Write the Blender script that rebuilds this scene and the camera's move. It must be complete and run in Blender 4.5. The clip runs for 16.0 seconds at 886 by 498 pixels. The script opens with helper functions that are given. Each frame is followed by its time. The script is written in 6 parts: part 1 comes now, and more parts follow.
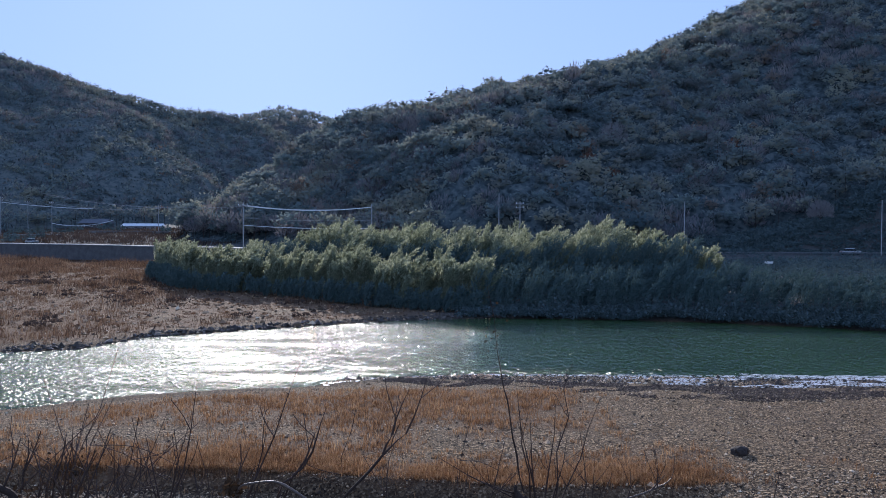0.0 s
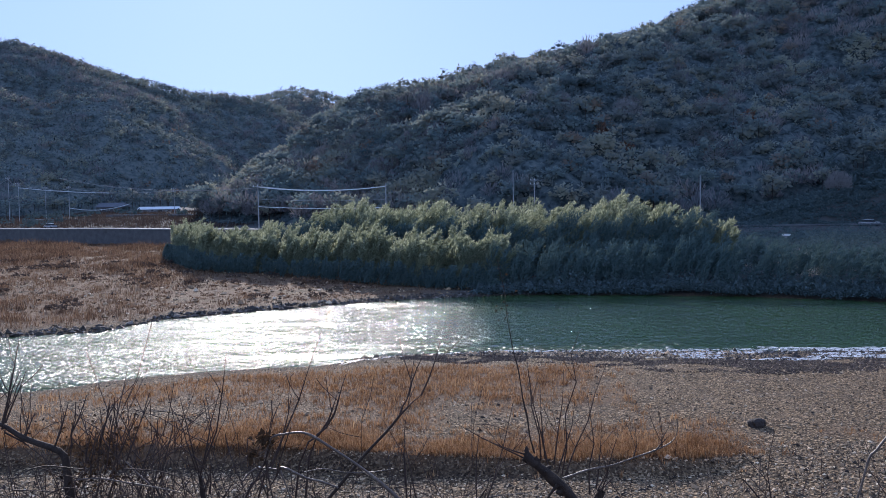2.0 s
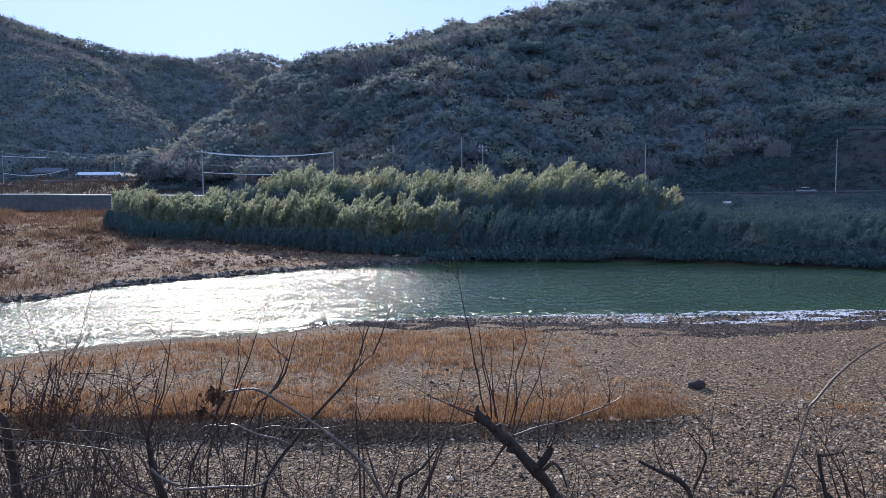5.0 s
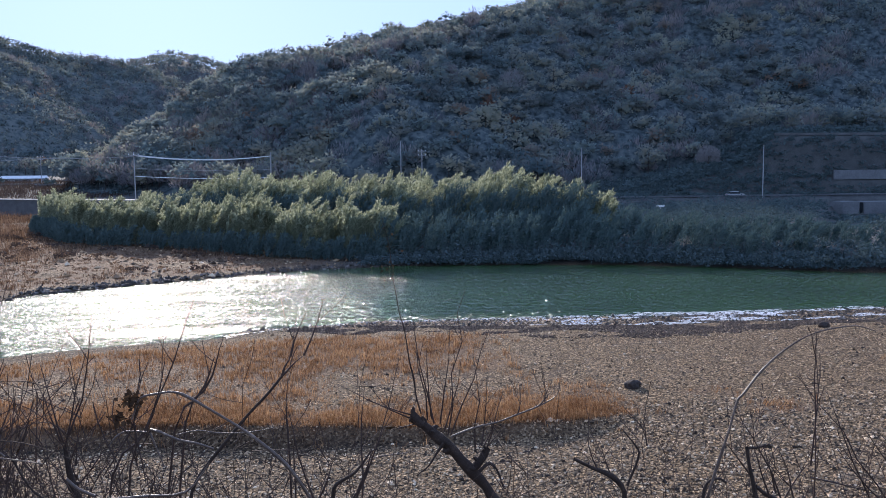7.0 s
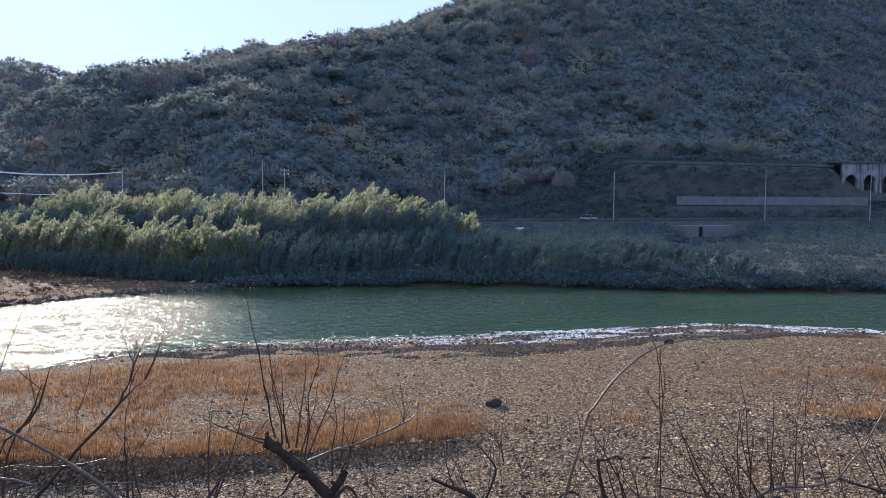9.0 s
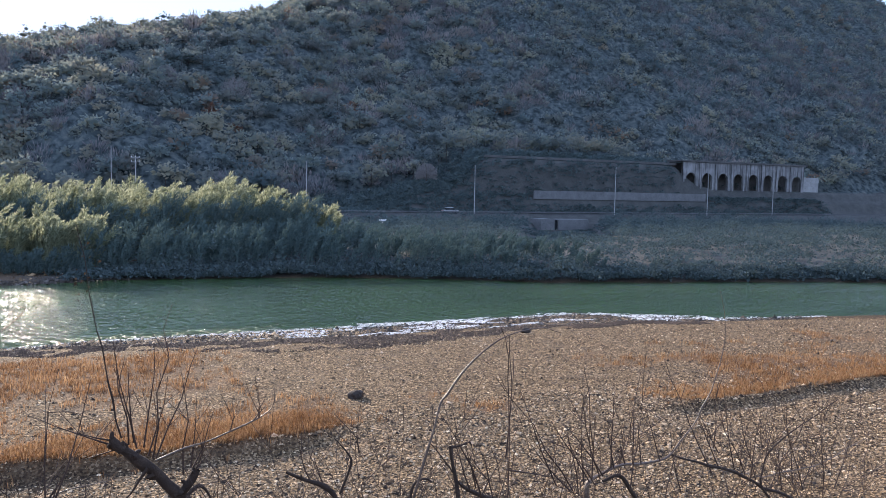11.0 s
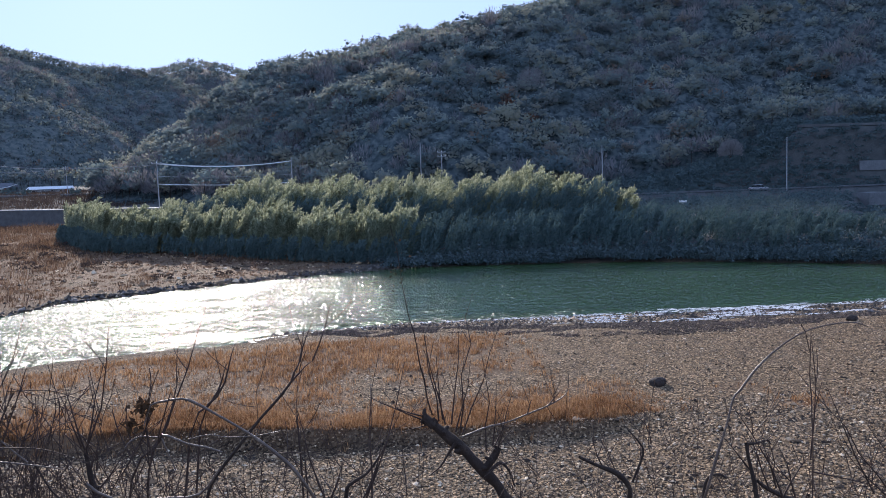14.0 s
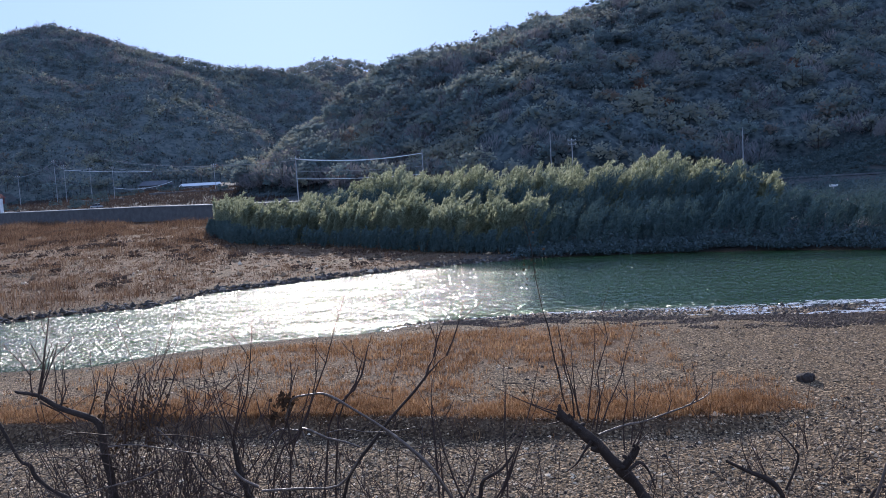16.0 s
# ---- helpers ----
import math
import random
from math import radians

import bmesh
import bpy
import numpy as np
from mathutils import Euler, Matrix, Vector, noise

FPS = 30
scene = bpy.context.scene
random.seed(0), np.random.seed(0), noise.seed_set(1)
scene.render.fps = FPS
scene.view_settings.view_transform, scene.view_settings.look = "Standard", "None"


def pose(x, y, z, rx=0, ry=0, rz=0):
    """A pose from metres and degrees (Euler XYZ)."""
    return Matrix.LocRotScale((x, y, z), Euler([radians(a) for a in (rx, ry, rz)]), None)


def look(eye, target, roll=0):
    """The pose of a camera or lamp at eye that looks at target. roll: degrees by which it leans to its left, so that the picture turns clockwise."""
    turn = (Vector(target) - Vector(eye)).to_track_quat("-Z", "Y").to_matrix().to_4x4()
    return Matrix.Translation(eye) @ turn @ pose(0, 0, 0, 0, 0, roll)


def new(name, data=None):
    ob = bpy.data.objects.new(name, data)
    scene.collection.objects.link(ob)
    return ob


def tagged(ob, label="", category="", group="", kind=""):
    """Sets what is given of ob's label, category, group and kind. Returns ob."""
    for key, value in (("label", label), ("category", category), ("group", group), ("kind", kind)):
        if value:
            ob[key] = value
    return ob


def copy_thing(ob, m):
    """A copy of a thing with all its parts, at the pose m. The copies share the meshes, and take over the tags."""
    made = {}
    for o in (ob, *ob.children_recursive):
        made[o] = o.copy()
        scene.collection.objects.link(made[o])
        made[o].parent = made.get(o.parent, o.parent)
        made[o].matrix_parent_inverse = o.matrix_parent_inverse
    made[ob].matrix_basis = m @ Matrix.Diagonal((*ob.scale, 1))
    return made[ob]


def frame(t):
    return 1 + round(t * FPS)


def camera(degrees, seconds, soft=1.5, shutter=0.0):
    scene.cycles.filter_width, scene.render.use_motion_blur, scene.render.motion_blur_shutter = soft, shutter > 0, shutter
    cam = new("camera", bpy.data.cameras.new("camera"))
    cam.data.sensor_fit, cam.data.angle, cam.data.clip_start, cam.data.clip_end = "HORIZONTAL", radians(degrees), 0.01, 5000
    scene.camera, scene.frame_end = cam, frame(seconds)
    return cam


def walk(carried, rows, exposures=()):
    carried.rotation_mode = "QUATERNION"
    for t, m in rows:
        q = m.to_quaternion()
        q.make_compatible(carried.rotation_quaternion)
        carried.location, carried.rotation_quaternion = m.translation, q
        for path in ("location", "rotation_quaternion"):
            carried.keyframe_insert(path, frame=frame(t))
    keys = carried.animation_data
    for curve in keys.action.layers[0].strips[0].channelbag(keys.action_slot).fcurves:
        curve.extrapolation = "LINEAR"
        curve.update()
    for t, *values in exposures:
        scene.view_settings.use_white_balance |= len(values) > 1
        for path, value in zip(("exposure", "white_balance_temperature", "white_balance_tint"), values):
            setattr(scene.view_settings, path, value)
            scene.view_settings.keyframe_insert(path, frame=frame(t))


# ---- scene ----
cam = camera(58.4, 16.0, soft=0.5)

PATH = [
    (0, (-0.042, 2.38, 10.241), (-0.043, 4.379, 10.191), 0.1),
    (0.5, (-0.035, 2.366, 10.263), (-0.074, 4.365, 10.22), 0.1),
    (1, (-0.049, 2.335, 10.261), (-0.126, 4.333, 10.213), -0.2),
    (1.5, (-0.031, 2.282, 10.241), (-0.105, 4.279, 10.157), -0.5),
    (2, (-0.03, 2.256, 10.233), (-0.069, 4.253, 10.128), -0.9),
    (2.5, (-0.038, 2.257, 10.226), (-0.056, 4.254, 10.117), -1.2),
    (3, (-0.043, 2.243, 10.233), (-0.069, 4.239, 10.112), -1.1),
    (3.5, (-0.04, 2.264, 10.223), (-0.039, 4.258, 10.076), -1.0),
    (4, (-0.041, 2.267, 10.218), (-0.007, 4.259, 10.034), -0.8),
    (6.5, (-0.026, 2.288, 10.194), (0.166, 4.27, 10.002), -0.7),
    (7, (-0.02, 2.295, 10.192), (0.221, 4.272, 10.011), -0.6),
    (7.5, (-0.018, 2.291, 10.192), (0.277, 4.262, 10.022), -0.4),
    (8, (-0.013, 2.297, 10.189), (0.358, 4.256, 10.03), -0.2),
    (8.5, (-0.001, 2.319, 10.182), (0.482, 4.254, 10.035), 0.2),
    (9, (0.004, 2.325, 10.179), (0.58, 4.235, 10.05), 0.3),
    (9.5, (0.004, 2.327, 10.178), (0.682, 4.204, 10.059), 0.9),
    (9.7, (0.008, 2.335, 10.175), (0.713, 4.203, 10.056), 0.9),
    (10.8, (0.014, 2.31, 10.18), (0.914, 4.095, 10.035), 1.1),
    (11.8, (0.02, 2.281, 10.186), (0.819, 4.107, 10.025), 1.0),
    (12, (0.02, 2.278, 10.185), (0.755, 4.131, 10.021), 0.7),
    (12.5, (0.026, 2.284, 10.18), (0.545, 4.209, 10.016), -0.1),
    (13, (0.028, 2.26, 10.189), (0.372, 4.224, 10.023), -1.0),
    (13.5, (0.028, 2.227, 10.212), (0.307, 4.2, 10.04), -1.7),
    (14, (0.024, 2.235, 10.209), (0.21, 4.218, 10.031), -2.0),
    (14.5, (0.011, 2.228, 10.223), (0.015, 4.218, 10.029), -2.6),
    (15, (0.01, 2.232, 10.225), (-0.068, 4.22, 10.024), -2.9),
    (15.5, (0.009, 2.226, 10.228), (-0.105, 4.213, 10.037), -3.1),
    (16, (0.016, 2.274, 10.215), (-0.126, 4.26, 10.027), -3.3),
]
EXPOSURES = [(0, -0.15, 5780, 14), (2, 0.03, 5800, 15), (4, 0.2, 5930, 15), (6.5, 0.3, 6050, 15), (9, 0.43, 6500, 15), (12, 0.92, 6980, 14), (13, 0.47, 6500, 15), (14.5, 0.25, 6130, 15), (16, 0.1, 5950, 15)]
walk(cam, [(t, look(eye, target, roll)) for t, eye, target, roll in PATH], EXPOSURES)

# ---- sky, sun ----
SUN_EL, SUN_AZ = 20.3, 13.0          # degrees; azimuth to the left of +y
world = bpy.data.worlds.new("sky")
scene.world = world
world.use_nodes = True
wn = world.node_tree
sky = wn.nodes.new("ShaderNodeTexSky")
sky.sky_type, sky.sun_disc = "NISHITA", False
sky.sun_elevation, sky.sun_rotation = radians(SUN_EL), radians(-SUN_AZ)
sky.air_density, sky.dust_density, sky.ozone_density = 1.3, 0.25, 4.0
soften = wn.nodes.new("ShaderNodeGamma")      # thin haze evens the sky out
soften.inputs[1].default_value = 0.22
wn.links.new(sky.outputs[0], soften.inputs[0])
air = wn.nodes.new("ShaderNodeMix")
air.data_type, air.blend_type = "RGBA", "MULTIPLY"
air.inputs[0].default_value, air.inputs[7].default_value = 1.0, (0.675, 0.865, 1.325, 1)
wn.links.new(soften.outputs[0], air.inputs[6])
wn.links.new(air.outputs[2], wn.nodes["Background"].inputs[0])
wn.nodes["Background"].inputs[1].default_value = 0.545
sun_data = bpy.data.lights.new("sun", "SUN")
sun_data.energy, sun_data.angle, sun_data.color = 4.9, radians(0.6), (1.0, 0.90, 0.77)
sun = new("sun", sun_data)
toward = Vector((-math.sin(radians(SUN_AZ)) * math.cos(radians(SUN_EL)),
                 math.cos(radians(SUN_AZ)) * math.cos(radians(SUN_EL)), math.sin(radians(SUN_EL))))
sun.matrix_world = look(toward * 600, (0, 0, 0))


# ---- mesh and material helpers ----
rng = np.random.default_rng(7)


def mesh_of(name, verts, faces, mats, attrs=None, smooth=False):
    """A mesh from arrays; faces is one array of equal-sided faces or a list of such arrays."""
    me = bpy.data.meshes.new(name)
    groups = faces if isinstance(faces, list) else [faces]
    verts = np.asarray(verts, np.float32)
    loops = np.concatenate([np.asarray(g, np.int32).ravel() for g in groups])
    totals = np.concatenate([np.full(len(g), np.asarray(g).shape[1], np.int32) for g in groups])
    starts = np.concatenate([[0], np.cumsum(totals)[:-1]]).astype(np.int32)
    me.vertices.add(len(verts))
    me.vertices.foreach_set("co", verts.ravel())
    me.loops.add(len(loops))
    me.loops.foreach_set("vertex_index", loops)
    me.polygons.add(len(totals))
    me.polygons.foreach_set("loop_start", starts)
    me.polygons.foreach_set("use_smooth", np.full(len(totals), smooth))
    me.update(calc_edges=True)
    for key, values in (attrs or {}).items():
        me.attributes.new(key, "FLOAT", "POINT").data.foreach_set("value", np.asarray(values, np.float32))
    for m in mats if isinstance(mats, (list, tuple)) else [mats]:
        me.materials.append(m)
    me.validate()
    return me


def thing(name, verts, faces, mats, label="", category="", group="", kind="", attrs=None, smooth=False, at=None):
    ob = new(name, mesh_of(name, verts, faces, mats, attrs, smooth))
    if at is not None:
        ob.matrix_world = at
    return tagged(ob, label, category, group, kind)


def part(name, bm_or_mesh, material, parent, label=""):
    """One mesh object under a thing or a part."""
    if isinstance(bm_or_mesh, bmesh.types.BMesh):
        me = bpy.data.meshes.new(name)
        bm_or_mesh.to_mesh(me)
        bm_or_mesh.free()
        me.materials.append(material)
    else:
        me = bm_or_mesh
    ob = new(name, me)
    ob.parent = parent
    if label:
        tagged(ob, label)
    return ob


def box_bm(size, at=(0, 0, 0), bevel=0.0, turn=0.0):
    bm = bmesh.new()
    bmesh.ops.create_cube(bm, size=1.0)
    bmesh.ops.scale(bm, vec=size, verts=bm.verts)
    if bevel:
        bmesh.ops.bevel(bm, geom=bm.edges[:], offset=bevel, segments=2, affect="EDGES")
    bmesh.ops.transform(bm, matrix=Matrix.Translation(at) @ Matrix.Rotation(turn, 4, "Z"), verts=bm.verts)
    return bm


def tube(points, radii, sides=6, steps=4):
    """Verts and quads of a bent, tapered tube along a smooth line through the points."""
    p = np.asarray(points, float)
    r = np.asarray(radii, float)
    if steps > 1 and len(p) > 2:
        q = np.vstack([2 * p[0] - p[1], p, 2 * p[-1] - p[-2]])
        out, rr = [], []
        for i in range(1, len(q) - 2):
            for u in np.linspace(0, 1, steps, endpoint=False):
                a, b, c, d = q[i - 1], q[i], q[i + 1], q[i + 2]
                out.append(0.5 * (2 * b + (c - a) * u + (2 * a - 5 * b + 4 * c - d) * u * u + (3 * b - a - 3 * c + d) * u ** 3))
                rr.append(r[i - 1] + (r[i] - r[i - 1]) * u)
        p, r = np.array(out + [p[-1]]), np.array(rr + [r[-1]])
    way = np.gradient(p, axis=0)
    way /= np.linalg.norm(way, axis=1)[:, None] + 1e-9
    side = np.cross(way, (0.31, 0.17, 0.93))
    side /= np.linalg.norm(side, axis=1)[:, None] + 1e-9
    up = np.cross(side, way)
    ang = np.linspace(0, 2 * np.pi, sides, endpoint=False)
    v = p[:, None] + r[:, None, None] * (np.cos(ang)[None, :, None] * side[:, None] + np.sin(ang)[None, :, None] * up[:, None])
    n = len(p)
    i, j = np.meshgrid(np.arange(n - 1), np.arange(sides), indexing="ij")
    k = (j + 1) % sides
    f = np.stack([i * sides + j, i * sides + k, (i + 1) * sides + k, (i + 1) * sides + j], -1).reshape(-1, 4)
    return v.reshape(-1, 3), f


class Pile:
    """Collects verts and quads of many pieces into one mesh."""

    def __init__(self):
        self.v, self.f, self.n = [], [], 0

    def add(self, v, f):
        self.v.append(np.asarray(v, float))
        self.f.append(np.asarray(f) + self.n)
        self.n += len(v)

    def mesh(self, name, mat, smooth=True):
        return mesh_of(name, np.concatenate(self.v), np.concatenate(self.f), mat, smooth=smooth)


def nodes_of(name):
    m = bpy.data.materials.new(name)
    m.use_nodes = True
    t = m.node_tree
    return m, t, t.nodes["Principled BSDF"]


def add_node(t, kind, **values):
    n = t.nodes.new(kind)
    for key, value in values.items():
        n.inputs[key.replace("_", " ")].default_value = value
    return n


def ramp(t, source, stops):
    r = t.nodes.new("ShaderNodeValToRGB")
    el = r.color_ramp.elements
    while len(el) < len(stops):
        el.new(0.5)
    for e, (at, colour) in zip(el, stops):
        e.position, e.color = at, (*colour, 1)
    t.links.new(source, r.inputs[0])
    return r.outputs[0]


def mix(t, factor, a, b, blend="MIX"):
    n = t.nodes.new("ShaderNodeMix")
    n.data_type, n.blend_type = "RGBA", blend
    for socket, value in ((0, factor), (6, a), (7, b)):
        if isinstance(value, (int, float)):
            n.inputs[socket].default_value = value
        elif isinstance(value, tuple):
            n.inputs[socket].default_value = (*value, 1)
        else:
            t.links.new(value, n.inputs[socket])
    return n.outputs[2]


def place_of(t):
    return t.nodes.new("ShaderNodeNewGeometry").outputs["Position"]


def noise_of(t, scale, detail=4.0, rough=0.55, stretch=None):
    n = add_node(t, "ShaderNodeTexNoise", Scale=scale, Detail=detail, Roughness=rough)
    source = place_of(t)
    if stretch:
        mp = t.nodes.new("ShaderNodeMapping")
        mp.inputs["Scale"].default_value = stretch
        t.links.new(source, mp.inputs[0])
        source = mp.outputs[0]
    t.links.new(source, n.inputs["Vector"])
    return n.outputs["Fac"]


def bump(t, bsdf, height, strength, distance):
    b = add_node(t, "ShaderNodeBump", Strength=strength, Distance=distance)
    t.links.new(height, b.inputs["Height"])
    t.links.new(b.outputs[0], bsdf.inputs["Normal"])
    return b


def plain(name, stops, scale, rough=0.8, metal=0.0, rise=0.01, fine=8.0, gloss=0.3):
    """A surface whose colour wanders over the stops at two scales, with fine relief."""
    m, t, b = nodes_of(name)
    big, small = noise_of(t, scale), noise_of(t, scale * fine, 6.0, 0.65)
    c = ramp(t, mix(t, 0.45, big, small), stops)
    t.links.new(c, b.inputs["Base Color"])
    b.inputs["Roughness"].default_value, b.inputs["Metallic"].default_value = rough, metal
    b.inputs["Specular IOR Level"].default_value = gloss
    bump(t, b, small, 0.6, rise)
    return m


def leafy(name, stops, scale, through_light=0.45, tint=None, pieces=0.5):
    """Thin leaves: diffuse, and light that shines through them; pieces vary one by one."""
    m, t, b = nodes_of(name)
    t.nodes.remove(b)
    rnd = t.nodes.new("ShaderNodeNewGeometry").outputs["Random Per Island"]
    c = ramp(t, mix(t, pieces, noise_of(t, scale, 3.0), rnd), stops)
    if tint:
        at = t.nodes.new("ShaderNodeAttribute")
        at.attribute_name = "kind"
        c = mix(t, at.outputs["Fac"], c, ramp(t, rnd, tint))
    d, tr = t.nodes.new("ShaderNodeBsdfDiffuse"), t.nodes.new("ShaderNodeBsdfTranslucent")
    t.links.new(c, d.inputs[0])
    t.links.new(c, tr.inputs[0])
    ms = t.nodes.new("ShaderNodeMixShader")
    ms.inputs[0].default_value = through_light
    t.links.new(d.outputs[0], ms.inputs[1])
    t.links.new(tr.outputs[0], ms.inputs[2])
    t.links.new(ms.outputs[0], t.nodes["Material Output"].inputs[0])
    return m


# ---- the lie of the land ----
def smooth(a, b, v):
    u = np.clip((v - a) / (b - a), 0, 1)
    return u * u * (3 - 2 * u)


NX = np.array([(np.sin(i * 12.9898) * 43758.5453) % 1 for i in range(4096)])


def value_noise(x, y, cell, seed=0):
    x, y = np.asarray(x, float) / cell, np.asarray(y, float) / cell
    xi, yi = np.floor(x).astype(int), np.floor(y).astype(int)
    u, v = x - xi, y - yi
    u, v = u * u * (3 - 2 * u), v * v * (3 - 2 * v)

    def h(a, b):
        return NX[(a * 127 + b * 311 + seed * 71 + (a * b) % 97) % 4096]

    return (h(xi, yi) * (1 - u) + h(xi + 1, yi) * u) * (1 - v) + (h(xi, yi + 1) * (1 - u) + h(xi + 1, yi + 1) * u) * v - 0.5


def fbm(x, y, cell, octaves=3, seed=0):
    return sum(value_noise(x, y, cell / 2 ** k, seed + k) * 0.55 ** k for k in range(octaves))


NEAR = np.array([(-300, 5), (-120, 28), (-60, 40), (-31, 46.5), (-25, 47.2), (-20, 49.8), (-14, 52.4), (-8, 54), (-4.8, 55.9), (2.6, 57.6),
                 (14.6, 57.2), (21, 57.0), (30, 56.4), (36, 56.8), (40, 56.6), (45, 53.6), (50, 50.6), (57, 48.6), (80, 43), (140, 20), (300, -20)])
FAR = np.array([(-300, 18), (-120, 50), (-60, 60), (-41, 64.5), (-37, 68), (-31, 69.5), (-28, 77), (-21.7, 81.5), (-9, 89), (-3.4, 91.3), (5.6, 93.6),
                (26, 90.7), (34, 88), (43, 82.8), (51, 78), (82, 69), (140, 48), (300, 10)])
RIFFLE = np.array([(-6, 56.0), (2, 55.6), (6, 54.6), (13, 53.6), (20, 52.0), (29, 52.0), (37, 50.0), (48, 49.0), (56, 47.6)])
SCARP = np.array([(-60, 33.0), (-17, 34.0), (-9, 33.7), (-4.8, 33.2), (-0.6, 32.4), (3.7, 31.7), (9.4, 31.7), (12.6, 32.3), (17, 33)])


def line_y(table, x):
    return np.interp(x, table[:, 0], table[:, 1])


NEAR_HILL = [(-90, 284, 5.5), (-75, 290, 18.5), (-62, 310, 29.5), (-45, 330, 41), (-20, 350, 52.5), (17, 375, 67.5), (48, 390, 76.5), (90, 405, 89.5), (121, 415, 103.5),
    (154, 425, 120.5), (200, 445, 144.5), (270, 470, 174.5), (360, 500, 198.5), (520, 540, 218.5), (800, 600, 228.5)]
FAR_RIDGE = [(-900, 600, 135.5), (-600, 630, 115.5), (-470, 650, 117.5), (-405, 650, 134.5), (-375, 650, 144.5), (-360, 650, 147.5), (-339, 650, 137.5), (-285, 650, 117.5), (-238, 650, 108),
    (-181, 650, 99), (-156, 650, 94), (-110, 665, 78), (-50, 700, 57), (20, 760, 37)]
SPUR_MIDDLE = [(-310, 640, 120), (-255, 560, 95), (-214, 500, 70), (-178, 445, 36), (-150, 405, 6)]
SPUR_LOW = [(-370, 600, 120), (-300, 500, 84), (-216, 420, 40), (-186, 392, 22), (-160, 365, 4)]
SPUR_WEST = [(-520, 560, 110), (-420, 460, 70), (-330, 400, 44), (-260, 360, 12)]
FAR_PEAK = [(-700, 1050, 112), (-330, 1000, 110), (-240, 1000, 142), (-200, 1000, 155), (-163, 1000, 144), (-132, 1000, 133), (-60, 1000, 114), (100, 1000, 104), (400, 1000, 112)]
RIDGES = [(None, NEAR_HILL), (0.5, FAR_RIDGE), (0.55, SPUR_MIDDLE), (0.5, SPUR_LOW), (0.5, SPUR_WEST), (0.4, FAR_PEAK)]  # slope, points on the crest


def hills(x, y):
    """Height of the hills alone (far below zero where there are none)."""
    best = np.full(x.shape, -99.0)
    wob = fbm(x, y, 70, 3, 5)
    for slope, pts in RIDGES:
        p = np.array(pts, float)
        s = np.concatenate([[0], np.cumsum(np.hypot(*np.diff(p[:, :2], axis=0).T))])
        u = np.arange(0, s[-1], 6.0)
        px, py, pz = (np.interp(u, s, p[:, k]) for k in range(3))
        k = np.full(len(u), slope) if slope else np.interp(px, [-60, 20, 90, 121, 154, 200, 270], [0.62, 0.38, 0.43, 0.48, 0.54, 0.60, 0.66])
        for a in range(0, x.size, 20000):
            xs, ys = x.ravel()[a:a + 20000, None], y.ravel()[a:a + 20000, None]
            dx = xs - px
            d = np.hypot(np.where(dx < 0, dx * (3.4 if slope is None else 1.0), dx), ys - py)
            z = (pz - k * d * ((0.62 + 0.34 * smooth(40, 200, d)) if slope is None else (0.74 + 0.2 * smooth(10, 170, d)))).max(1)
            best.ravel()[a:a + 20000] = np.maximum(best.ravel()[a:a + 20000], z)
    crest_y = line_y(np.array(NEAR_HILL, float)[:, :2], x)
    folds = 10 * fbm(x, 0.45 * y, 62, 2, 77) * smooth(30, 90, crest_y - y) * smooth(12, 40, best) * (x > -60)
    return best + folds + wob * 14 * smooth(-10, 40, best) * (1 - 0.8 * smooth(50, 130, best))


ROAD = np.array([(-420, 392), (-260, 305), (-170, 262), (-80, 219), (-20, 196), (40, 184), (80, 181), (260, 181), (600, 181)], float)


